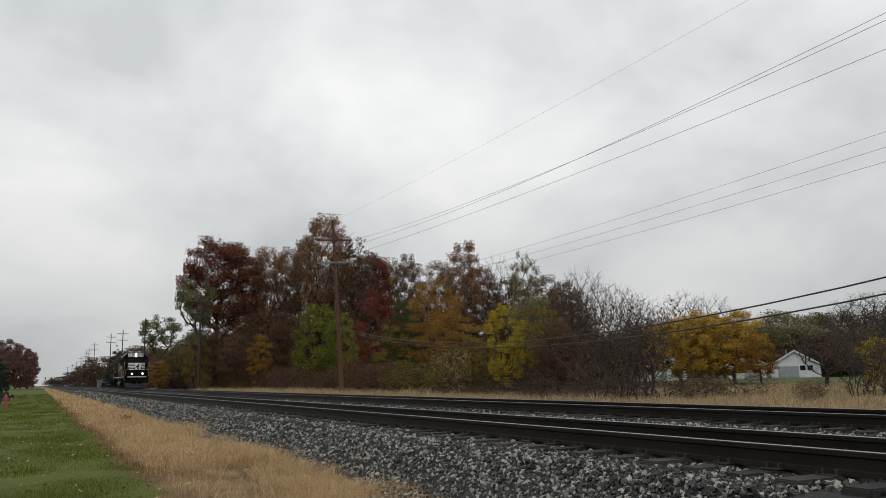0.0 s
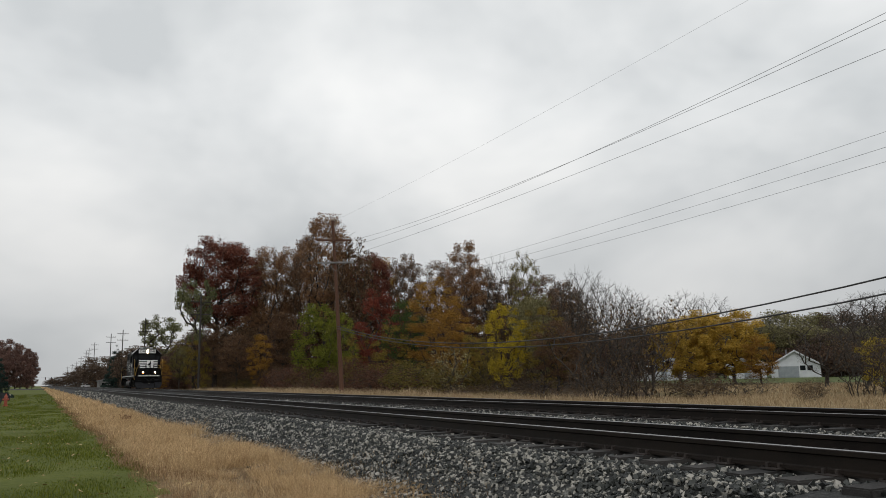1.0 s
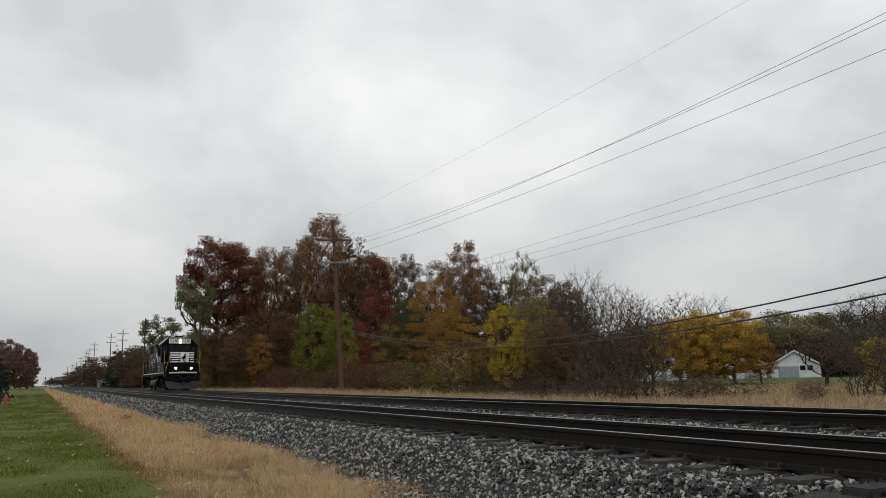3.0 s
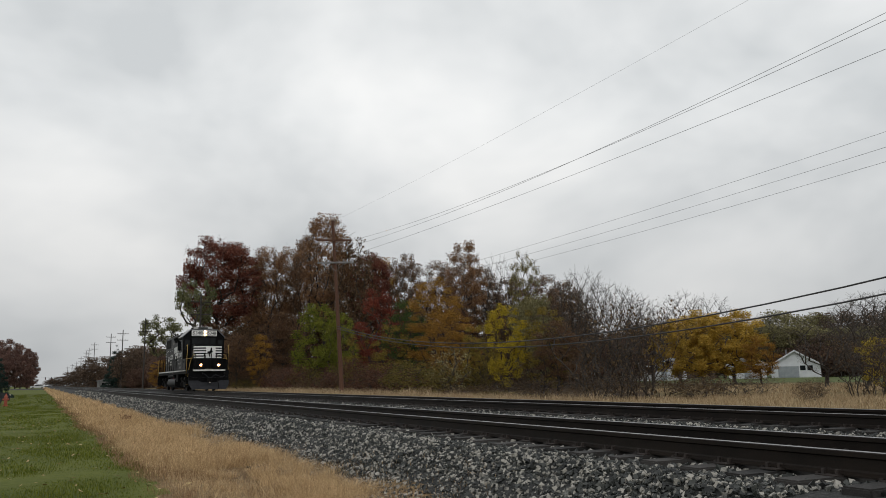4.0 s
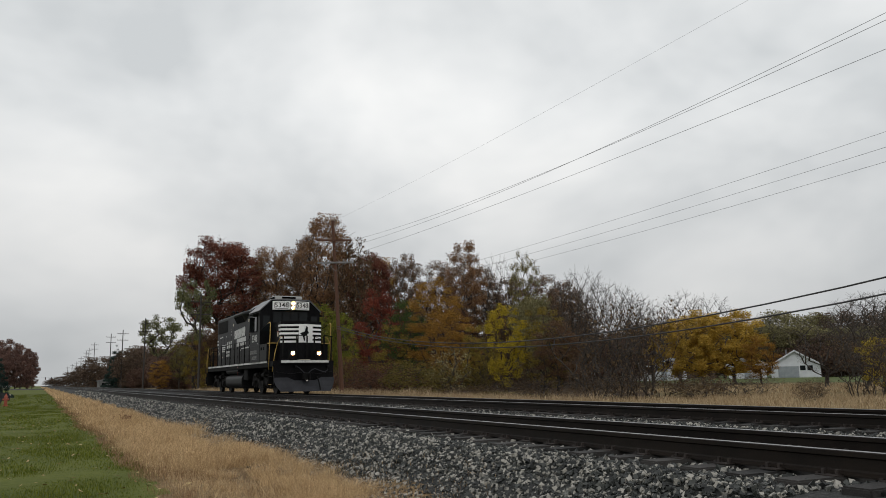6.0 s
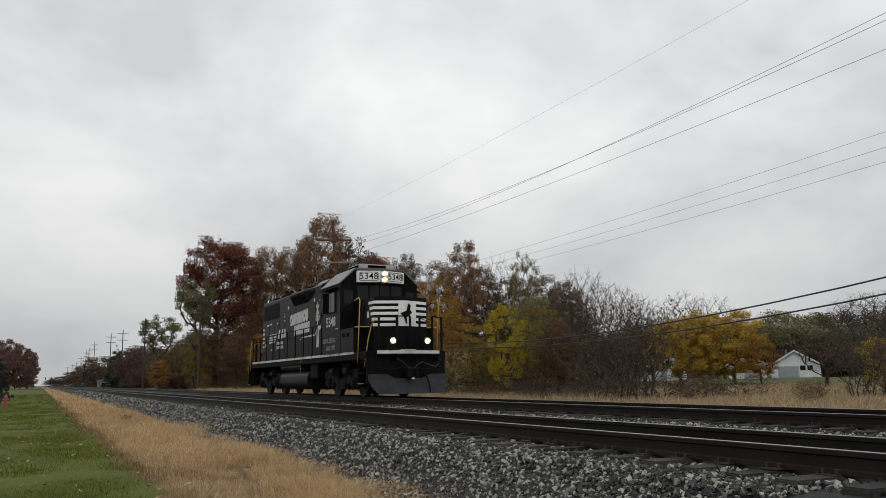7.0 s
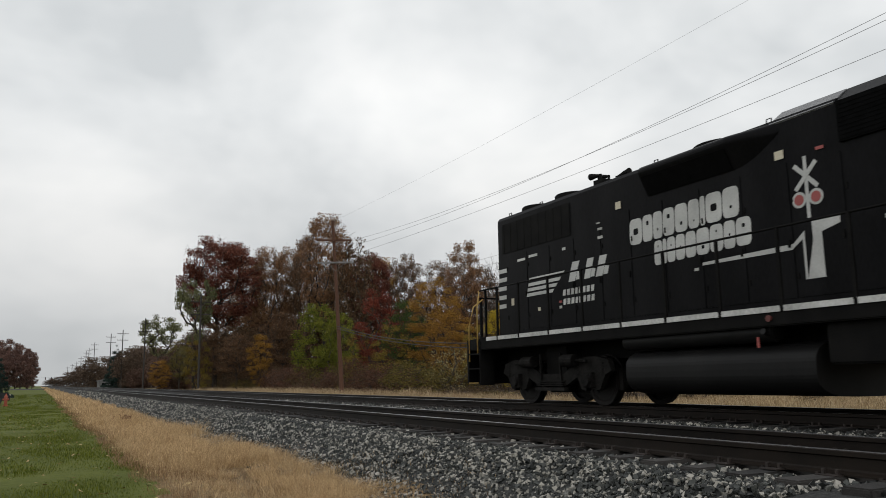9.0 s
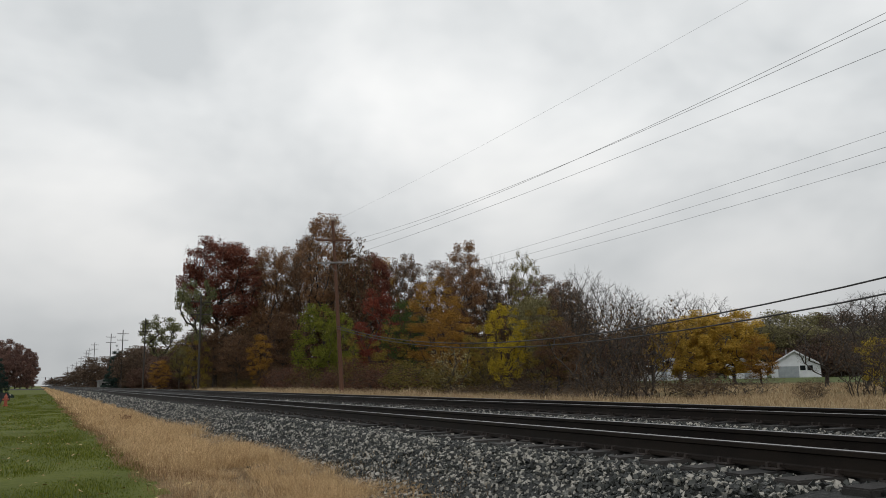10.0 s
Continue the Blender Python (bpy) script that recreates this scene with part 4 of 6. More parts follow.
# ---- poles and wires ----
def pole(x, y, hgt, arms, lean=0.0, wood=M_FARPOLE, label="brown wooden utility pole with crossarms"):
    root = empty("utility_pole", pose(x, y, ground_z(x), 0, lean, 0))
    tagged(root, label, "utility pole", group="pole line")
    part("shaft", cyl(bmesh.new(), (0, 0, -0.4), (0, 0, hgt), 0.155, 14, 0.10), wood, root, smooth=False)
    for z, half, m in arms:
        arm = part("crossarm", B(-half, half, -0.19, -0.08, z - 0.06, z + 0.06), m, root, bevel=0.008)
        for s in (-0.94, -0.45, 0.45, 0.94):
            bm = cyl(bmesh.new(), (s * half, -0.135, z + 0.06), (s * half, -0.135, z + 0.16), 0.02, 8)
            cyl(bm, (s * half, -0.135, z + 0.12), (s * half, -0.135, z + 0.24), 0.055, 10, 0.03)
            part("insulator", bm, M_PORC, arm)
    br = bmesh.new()
    for z, half, m in arms:
        tube(br, [(-half * 0.5, -0.1, z - 0.04), (0, -0.13, z - 0.6)], 0.012, 6)
        tube(br, [(half * 0.5, -0.1, z - 0.04), (0, -0.13, z - 0.6)], 0.012, 6)
    part("brace", br, M_ARM, root)
    return root


pole(18.3, 51.6, 12.3, ((10.9, 1.25, M_POLE), (9.35, 1.3, M_ARM)), lean=-3.6, wood=M_POLE)
for px, py, ph in ((18.0, 105, 12.6), (18.0, 166, 14.1), (18.0, 214, 14.8), (18.0, 252, 16.0), (18.0, 331, 17.3), (18, 369, 16.8), (18, 392, 16.4), (18, 440, 15.4), (18, 491, 14.4), (18, 560, 14.6), (18, 652, 15)):
    pole(px, py, ph, ((ph - 1.0, 1.3, M_FARPOLE), (ph - 2.6, 1.3, M_FARPOLE)))
pole(18.0, -6.0, 12.4, ((10.95, 1.25, M_POLE), (9.45, 1.3, M_ARM)))
pole(110.0, 95.0, 8.4, ((7.8, 0.5, M_ARM),), label="slim dark pole beside the white house")


def wire(a, b, sag, r, label, n=24):
    pts = []
    for i in range(n + 1):
        t = i / n
        p = Vector(a).lerp(Vector(b), t)
        p.z -= 4 * sag * t * (1 - t)
        pts.append(p)
    ob = part("power_line" if r < 0.012 else "telephone_cable", tube(bmesh.new(), pts, r, 6), M_WIRE)
    tagged(ob, label, "cable", group="overhead lines")


P1, P0 = 51.5, -6.0
for dx, z1, z0, sag in ((1.2, 9.95, 11.2, 1.1), (0.95, 10.25, 10.62, 1.12), (1.25, 9.35, 9.35, 0.5), (0.0, 11.75, 11.9, 0.4)):
    wire((18 + dx, P1, z1), (18 + dx, P0, z0), sag, 0.0065 if dx else 0.003, "thin dark power line strung between poles")
for z1, z0, sag in ((4.25, 5.75, 2.86), (4.1, 5.1, 2.74)):
    wire((18 - 0.1, P1, z1), (18 - 0.1, P0, z0), sag, 0.022, "thick black telephone cable sagging beside the track")
for k, dz in enumerate((0, -0.75, -1.45)):
    wire((34, 60, 10.9 + dz * 0.85), (34, 4, 12.2 + dz), 0.35, 0.0075, "thin dark power line above the woods")
for z in (11.6, 10.0):
    for dx in (-1.2, 1.2):
        wire((18 + dx, 105, z), (18 + dx, 51.6, z - 0.7), 0.8, 0.010, "thin dark power line strung between poles")


# ---- locomotive: v runs forward from its middle, s is the side (+1 faces the lawn) ----
def LB(s, lat0, lat1, v0, v1, z0, z1, bm=None):
    return box(bm or bmesh.new(), -s * lat0, -s * lat1, -v0, -v1, z0, z1)


def LP(lat, v, z):
    return (-lat, -v, z)


def face_side(v, z, lat):
    """Pose of writing on the flank that faces the lawn: reads along the forward way."""
    return Matrix.Translation(LP(lat, v, z)) @ Matrix(((0, 0, -1), (-1, 0, 0), (0, 1, 0))).to_4x4()


def slab(pts, lat, thick, bm=None):
    """A flat painted shape on the flank, outline in (v, z)."""
    return prism(bm or bmesh.new(), [(-v, z) for v, z in pts], "x", -lat, -lat - thick)


def wheelset(root, v):
    bm = bmesh.new()
    prof = ((0.0, 0.06), (0.10, 0.06), (0.10, 0.09), (0.16, 0.10), (0.17, 0.055), (0.40, 0.045), (0.44, 0.075), (0.508, 0.075), (0.512, 0.0), (0.508, -0.06), (0.535, -0.065), (0.535, -0.085), (0.44, -0.085), (0.42, -0.03), (0.15, -0.03), (0.0, -0.03))
    n = 28
    for s in (-1, 1):
        rings = []
        for r, o in prof:
            x = s * (0.755 + o)
            rings.append([bm.verts.new((x, r * math.cos(6.2832 * k / n), r * math.sin(6.2832 * k / n))) for k in range(n)] if r else [bm.verts.new((x, 0, 0))])
        for a, b in zip(rings, rings[1:]):
            for k in range(n):
                j = (k + 1) % n
                if len(a) == 1:
                    bm.faces.new((a[0], b[k], b[j]))
                elif len(b) == 1:
                    bm.faces.new((a[k], b[0], a[j]))
                else:
                    bm.faces.new((a[k], b[k], b[j], a[j]))
    cyl(bm, (-0.75, 0, 0), (0.75, 0, 0), 0.09, 14)
    ws = part("wheelset", bm, M_WHEEL, root, "steel wheels on one axle")
    ws.location = (0, -v, 0.508)
    # cap bolts that show the turning
    for s in (-1, 1):
        for k in range(3):
            a = 6.2832 * k / 3
            part("axle_bolt", cyl(bmesh.new(), (s * 0.80, 0.27 * math.cos(a), 0.27 * math.sin(a)), (s * 0.815, 0.27 * math.cos(a), 0.27 * math.sin(a)), 0.035, 10), M_BLACK2, ws)
    return ws


def truck(root, v0):
    for s in (1, -1):
        # swan-necked side frame: high over the axles, dipped in the middle
        top = [(-2.05, 0.70), (-1.95, 0.92), (-1.55, 1.00), (-1.0, 0.98), (-0.72, 0.80), (-0.45, 0.66), (0.45, 0.66), (0.72, 0.80), (1.0, 0.98), (1.55, 1.00), (1.95, 0.92), (2.05, 0.70)]
        low = [(1.85, 0.62), (1.68, 0.34), (1.52, 0.30), (1.50, 0.60), (1.24, 0.60), (1.22, 0.30), (1.06, 0.34), (0.92, 0.58), (0.55, 0.42), (-0.55, 0.42), (-0.92, 0.58), (-1.06, 0.34), (-1.22, 0.30), (-1.24, 0.60), (-1.50, 0.60), (-1.52, 0.30), (-1.68, 0.34), (-1.85, 0.62)]
        outline = [(-(v0 + a), b) for a, b in top + low]
        fr = part("truck_side_frame", prism(bmesh.new(), outline, "x", -s * 1.02, -s * 1.14), M_TRUCK, root, "cast steel truck side frame", bevel=0.012)
        for ax in (-1.3715, 1.3715):
            bm = LB(s, 1.04, 1.24, v0 + ax - 0.15, v0 + ax + 0.15, 0.36, 0.68)
            cyl(bm, LP(s * 1.2, v0 + ax, 0.51), LP(s * 1.29, v0 + ax, 0.51), 0.13, 14)
            part("journal_box", bm, M_TRUCK, fr, bevel=0.015)
            for dv in (-0.32, 0.32):
                sp = bmesh.new()
                for k in range(5):
                    cyl(sp, LP(s * 1.08, v0 + ax + dv * 1.25, 0.62 + k * 0.055), LP(s * 1.08, v0 + ax + dv * 1.25, 0.65 + k * 0.055), 0.085, 10)
                part("coil_spring", sp, M_TRUCK, fr)
            for dv in (-0.62, 0.62):
                sh = LB(s, 0.74, 0.86, v0 + ax + dv - 0.06, v0 + ax + dv + 0.06, 0.32, 0.74)
                part("brake_shoe", sh, M_TRUCK, fr)
        bm = LB(s, 1.10, 1.22, v0 - 0.55, v0 + 0.55, 0.30, 0.37)
        for k in range(3):
            box(bm, -s * 1.10, -s * 1.22, -(v0 - 0.5), -(v0 + 0.5), 0.40 + k * 0.045, 0.425 + k * 0.045)
        part("leaf_spring", bm, M_TRUCK, fr)
        for dv in (-0.78, 0.78):
            bc = cyl(bmesh.new(), LP(s * 1.22, v0 + dv - 0.22, 0.93), LP(s * 1.22, v0 + dv + 0.22, 0.93), 0.13, 14)
            cyl(bc, LP(s * 1.22, v0 + dv * 1.25, 0.93), LP(s * 1.22, v0 + dv * 1.75, 0.90), 0.03, 8)
            part("brake_cylinder", bc, M_TRUCK, fr, bevel=0.01)
        part("swing_hanger", LB(s, 1.15, 1.19, v0 - 0.40, v0 - 0.36, 0.38, 1.1), M_TRUCK, fr)
        part("swing_hanger", LB(s, 1.15, 1.19, v0 + 0.36, v0 + 0.40, 0.38, 1.1), M_TRUCK, fr)
    part("truck_bolster", LB(1, -1.0, 1.0, v0 - 0.4, v0 + 0.4, 0.5, 1.25), M_BLACK2, root, bevel=0.02)
    for ax in (-1.3715, 1.3715):
        part("traction_motor", LB(1, -0.62, 0.62, v0 + ax * 0.42 - 0.4, v0 + ax * 0.42 + 0.4, 0.25, 0.95), M_BLACK2, root, bevel=0.06)


def ladder_steps(root, s, v0, v1, end):
    """Corner steps between the frame and the pilot."""
    for z in (0.48, 0.84, 1.20):
        tr = part("step", LB(s, 1.12, 1.50, v0, v1, z - 0.03, z), M_BLACK2, root)
        part("step_edge", LB(s, 1.48, 1.503, v0 + 0.04, v1 - 0.06, z - 0.012, z + 0.006), M_YELLOW if z < .6 else M_BLACK2, tr, "pale worn anti-slip edge")
    part("step_side", LB(s, 1.10, 1.49, v0 - 0.03 if end > 0 else v1, v0 if end > 0 else v1 + 0.03, 0.42, 1.5), M_BLACK2, root)
    part("step_back", LB(s, 1.08, 1.11, v0, v1, 0.42, 1.5), M_BLACK2, root)


def build_loco():
    root = empty("locomotive")
    tagged(root, "black diesel locomotive with white stripes and lit headlights", "locomotive")
    # frame and walkways
    part("underframe", LB(1, -1.47, 1.47, -8.45, 8.5, 1.28, 1.56), M_BLACK2, root, bevel=0.02)
    part("underframe_beam", LB(1, -0.6, 0.6, -7.9, 7.9, 0.95, 1.28), M_BLACK2, root)
    for s in (1, -1):
        deck = part("walkway", LB(s, 0.9, 1.49, -7.75, 7.4, 1.56, 1.585), M_BLACK2, root)
        # side sill stripe in painted lengths between the rail posts
        posts = [-7.45, -6.9, -5.95, -4.75, -3.55, -2.35, -1.15, 0.1, 1.3, 2.5, 3.7]
        for a, b in zip(posts, posts[1:] + [4.9, 5.9, 7.0]):
            part("sill_stripe", LB(s, 1.47, 1.494, a + 0.035, b - 0.035, 1.49, 1.578), M_DIRTYWHITE, deck, "grimy white stripe on the side sill")
        for a, w in ((4.9, 0.93), (5.9, 0.93), (6.88, 0.46)):
            part("sill_stripe", LB(s, 1.47, 1.494, a, a + w, 1.49, 1.575), M_DIRTYWHITE, deck, "grimy white stripe on the side sill")
        # hand rail on posts
        rail = part("handrail", tube(bmesh.new(), [LP(s * 1.46, -7.75, 2.74), LP(s * 1.46, -4, 2.74), LP(s * 1.46, 0, 2.74), LP(s * 1.46, 3.2, 2.74), LP(s * 1.46, 3.55, 2.85), LP(s * 1.48, 3.75, 3.25), LP(s * 1.5, 4.05, 3.35)], 0.019, 8), M_BLACK2, root, "thin black walkway handrail", smooth=True)
        for p in posts:
            part("stanchion", LB(s, 1.445, 1.485, p - 0.025, p + 0.025, 1.50, 2.75), M_BLACK2, rail)
    # long hood, raised behind the cab
    hood = bmesh.new()
    side = [(-0.91, 1.57), (-0.91, 4.52), (-0.86, 4.60), (-0.70, 4.64), (0.70, 4.64), (0.86, 4.60), (0.91, 4.52), (0.91, 1.57)]
    prism(hood, side, "y", 7.70, -2.05)
    hood_ob = part("long_hood", hood, M_BLACK, root, bevel=0.012)
    h2 = bmesh.new()
    side2 = [(-0.91, 1.57), (-0.91, 4.52), (-0.55, 4.80), (0.55, 4.80), (0.91, 4.52), (0.91, 1.57)]
    prism(h2, side2, "y", -2.05, -4.06)
    part("central_air_housing", h2, M_BLACK, root, bevel=0.012)
    for s in (1, -1):
        sl = prism(bmesh.new(), [(-s * 0.905, 4.50), (-s * 0.925, 4.53), (-s * 0.57, 4.80), (-s * 0.50, 4.76)], "y", -0.86, -2.04)
        part("roof_slope", sl, M_ROOF, root, "dusty sloping hood roof, greyed with painted sky sheen")
        g = LB(s, 0.91, 0.955, 2.1, 3.55, 3.90, 4.52)
        gr = part("intake_screen", g, M_GRILLE, root, "dark mesh air intake screen")
        for k in range(9):
            z = 3.93 + k * 0.065
            part("intake_slat", LB(s, 0.955, 0.962, 2.12, 3.53, z, z + 0.012), M_GRILLE, gr)
    part("roof_slope", LB(1, -0.52, 0.52, 0.86, 2.04, 4.60, 4.78), M_ROOF, root, bevel=0.01)
    # rear radiator screens with slats
    for s in (1, -1):
        g = part("radiator_screen", LB(s, 0.91, 0.925, -7.48, -4.62, 3.66, 4.40), M_BLACK2, hood_ob, "dark radiator screen")
        for k in range(10):
            v = -7.40 + k * 0.31
            part("screen_bar", LB(s, 0.925, 0.930, v, v + 0.02, 3.67, 4.39), M_BLACK2, g)
        # flared housing over the grid blower, rounded lip
        lip = [(0.905, 3.97), (1.115, 4.38), (1.128, 4.42), (1.128, 4.455), (1.115, 4.49), (1.09, 4.52), (1.05, 4.545), (0.98, 4.57), (0.85, 4.595), (0.6, 4.62)]
        fl = prism(bmesh.new(), [(-s * l, z) for l, z in lip] + [(-s * 0.6, 3.97)], "y", 2.05, -0.10)
        bmesh.ops.recalc_face_normals(fl, faces=fl.faces)
        fl_ob = part("grid_housing", fl, M_BLACK, hood_ob, "flared housing high on the hood")
        part("grid_screen", prism(bmesh.new(), [(-s * 0.925, 3.99), (-s * 1.10, 4.33), (-s * 1.107, 4.335), (-s * 0.935, 3.985)], "y", 2.0, -0.08), M_GRILLE, fl_ob)
        # tapered front end of the flare, curving back into the hood
        tp = bmesh.new()
        rings = []
        for k in range(9):
            f = k / 8
            c = 1 - f ** 1.6
            low = 3.97 + (4.40 - 3.97) * f ** 1.8
            rings.append([tp.verts.new(LP(s * (0.895 + (l - 0.895) * c), 0.10 + 1.0 * f, max(low, z - 0.05 * f))) for l, z in lip[:9]])
        for ra, rb in zip(rings, rings[1:]):
            for i in range(8):
                tp.faces.new((ra[i], rb[i], rb[i + 1], ra[i + 1]))
        part("grid_housing_end", tp, M_BLACK, fl_ob, smooth=True)
        # engine room doors
        for k in range(12):
            v = -7.3 + k * 0.94
            if v > 3.2:
                break
            hi = 3.58 if v < -4.3 else (3.85 if v < 0.9 else 3.78)
            d = part("hood_door", LB(s, 0.91, 0.922, v + 0.015, v + 0.925, 1.72, hi), M_BLACK, hood_ob, bevel=0.006)
            part("door_latch", LB(s, 0.922, 0.945, v + 0.84, v + 0.88, 2.5, 2.62), M_BLACK2, d)
            part("hinge", LB(s, 0.922, 0.938, v + 0.02, v + 0.05, 2.0, 2.1), M_BLACK2, d)
            part("hinge", LB(s, 0.922, 0.938, v + 0.02, v + 0.05, 3.2, 3.3), M_BLACK2, d)
        # small stencils and maker plates
        for v, z, w, hgt, m in ((-2.93, 3.99, .16, .15, M_LABEL), (-7.05, 2.42, .12, .17, M_LABEL), (-6.62, 3.40, .34, .06, M_DIRTYWHITE), (-6.1, 3.43, .36, .06, M_DIRTYWHITE), (-4.85, 3.40, .12, .06, M_DIRTYWHITE),
                                (-3.55, 3.62, .14, .05, M_DIRTYWHITE), (-3.55, 3.44, .16, .06, M_DIRTYWHITE), (-3.6, 3.75, .12, .03, M_DIRTYWHITE), (1.02, 3.99, .17, .14, M_LABEL), (1.75, 3.92, .14, .05, M_RED), (2.75, 2.70, .16, .06, M_DIRTYWHITE),
                                (-0.9, 2.42, .10, .05, M_DIRTYWHITE), (-5.05, 2.12, .09, .06, M_DIRTYWHITE), (-5.05, 2.24, .09, .05, M_RED), (-5.9, 2.15, .1, .08, M_LABEL)):
            part("stencil", LB(s, 0.922, 0.930, v - w / 2, v + w / 2, z - hgt / 2, z + hgt / 2), m, hood_ob)
    # lettering on the flank: plain blocks of its size
    def block(v, w, z0, z1, hole, shift, lean):
        """A rounded block with a slot in it, leaning a little."""
        bm = bmesh.new()
        n, cv, cz = 20, v + w / 2, (z0 + z1) / 2
        o, q = [], []
        for i in range(n):
            a = 6.2832 * (i + 0.5) / n
            c, g = math.cos(a), math.sin(a)
            e, h = math.copysign(abs(c) ** 0.45, c), math.copysign(abs(g) ** 0.45, g)
            for row, k, up in ((o, 1.0, 0.0), (q, hole, shift)):
                dz = (h * (z1 - z0) / 2) * (k * 0.62 if k < 1 else 1) + up
                row.append((cv + e * w / 2 * k + lean * dz, cz + dz))
        for i in range(n):
            j = (i + 1) % n
            slab([o[i], o[j], q[j], q[i]], 0.922, 0.006, bm)
        part("letter_block", bm, M_LETTER, hood_ob, "plain white painted block")

    v = -2.62
    for k, w in enumerate((.36, .28, .25, .30, .32, .27, .12, .37, .36)):
        block(v, w, 3.11 + 0.01 * k, 3.62 + 0.012 * k, (.40, .26, .16, .26, .20, .12, .08, .40, .16)[k], (0, .10, -.08, .10, -.10, -.12, 0, 0, -.08)[k], 0.04)
        v += w + 0.018
    v = -1.95
    for k, w in enumerate((.21, .10, .21, .23, .25, .30, .30, .25, .32)):
        block(v, w, 2.63 + 0.006 * k, 3.09 + 0.008 * k, (.14, .08, .14, .16, .14, .22, .14, .16, .22)[k], (.12, 0, .08, 0, -.04, -.1, .12, 0, .1)[k], 0.04)
        v += w + 0.018
    # crossing sign emblem
    em = hood_ob
    part("emblem_post", slab([(1.44, 2.9), (1.50, 2.9), (1.50, 3.86), (1.44, 3.86)], 0.922, 0.005), M_LETTER, em)
    for d in (1, -1):
        part("emblem_blade", slab([(1.25, 3.55 - d * .17), (1.30, 3.55 - d * .22), (1.69, 3.55 + d * .17), (1.64, 3.55 + d * .22)], 0.922, 0.007 + 0.001 * d), M_LETTER, em)
    for dv in (-0.15, 0.15):
        part("emblem_lamp", cyl(bmesh.new(), LP(0.92, 1.47 + dv, 3.20), LP(0.929, 1.47 + dv, 3.20), 0.125, 18), M_LETTER, em)
        part("emblem_lens", cyl(bmesh.new(), LP(0.92, 1.47 + dv, 3.20), LP(0.932, 1.47 + dv, 3.20), 0.085, 16), M_RED, em)
    part("emblem_road", slab([(1.36, 1.98), (1.66, 1.98), (1.66, 2.66), (1.98, 2.74), (1.98, 2.86), (1.50, 2.86), (1.50, 2.55)], 0.922, 0.005), M_LETTER, em)
    part("emblem_road", slab([(-0.75, 2.52), (1.15, 2.55), (1.36, 2.72), (1.36, 1.98), (1.32, 1.98), (1.32, 2.6), (1.12, 2.46), (-0.75, 2.47)], 0.922, 0.005), M_LETTER, em)
    # company mark as plain stripes and blocks
    for k in range(4):
        z = 2.48 + k * 0.12
        part("mark_stripe", slab([(-6.42 + k * 0.04, z), (-5.35 + k * 0.14, z), (-5.28 + k * 0.14, z + 0.075), (-6.40 + k * 0.04, z + 0.075)], 0.922, 0.005), M_LETTER, hood_ob, "plain white stripe")
    for v, w in ((-4.72, .42), (-4.16, .36), (-3.76, .40)):
        part("mark_block", slab([(v, 2.64), (v + w * .55, 2.64), (v + w, 3.06), (v + w * .40, 3.06)], 0.922, 0.005), M_LETTER, hood_ob, "plain white block")
        part("mark_block", slab([(v + w * .62, 2.66), (v + w * .98, 2.66), (v + w * 1.12, 2.82), (v + w * .80, 2.84)], 0.922, 0.005), M_LETTER, hood_ob)
    for z in (2.36, 2.16):
        v = -4.95
        for w in (.12, .12, .12, .1, .12, .1, .12, .12):
            part("mark_bar", slab([(v, z), (v + w * .8, z), (v + w * .95, z + .13), (v + w * .15, z + .13)], 0.922, 0.005), M_DIRTYWHITE, hood_ob)
            v += w + 0.03
    # stripes on the rear corner
    for k in range(5):
        z = 2.30 + k * 0.22
        part("rear_stripe", LB(1, 0.911, 0.921, -7.70, -7.38 + k * 0.02, z, z + 0.10), M_LETTER, hood_ob)
        part("rear_stripe", LB(1, -0.90, 0.90, -7.712, -7.70, z, z + 0.10), M_LETTER, hood_ob)
    # roof gear
    for v in (-6.98, -5.52):
        bm = cyl(bmesh.new(), LP(0, v, 4.60), LP(0, v, 4.84), 0.53, 32)
        fan = part("radiator_fan", bm, M_BLACK2, hood_ob, bevel=0.02)
        gr = bmesh.new()
        for r in (0.16, 0.30, 0.44):
            tube(gr, [LP(r * math.cos(a * .3142), v + r * math.sin(a * .3142), 4.85) for a in range(21)], 0.008, 5)
        part("fan_guard", gr, M_BLACK2, fan)
    part("blower_hatch", cyl(bmesh.new(), LP(0, -0.9, 4.62), LP(0, -0.9, 4.78), 0.6, 24), M_BLACK2, hood_ob, bevel=0.02)
    part("exhaust_stack", LB(1, -0.2, 0.2, -2.9, -2.4, 4.60, 4.70), M_BLACK2, hood_ob, bevel=0.02)
    hb = LB(1, 0.2, 0.8, -3.85, -3.55, 4.62, 4.72)
    horn = part("air_horn", hb, M_BLACK2, hood_ob)
    for lat, dv in ((0.72, -.34), (0.5, -.30), (0.28, .42)):
        bm = cyl(bmesh.new(), LP(lat, -3.70, 4.83), LP(lat, -3.70 + dv, 4.86), 0.02, 10, 0.075)
        cyl(bm, LP(lat, -3.70, 4.70), LP(lat, -3.70, 4.85), 0.03, 8)
        part("horn_bell", bm, M_BLACK2, horn)
    for v in (-7.4, -6.0, -2.0, 0.7):
        part("lifting_eye", tube(bmesh.new(), [LP(.7, v - .05, 4.6), LP(.7, v - .05, 4.72), LP(.7, v + .05, 4.72), LP(.7, v + .05, 4.6)], 0.012, 6), M_BLACK2, hood_ob)
    # cab
    cabp = [(-1.54, 1.58), (-1.54, 4.10), (-0.98, 4.64), (0.98, 4.64), (1.54, 4.10), (1.54, 1.58)]
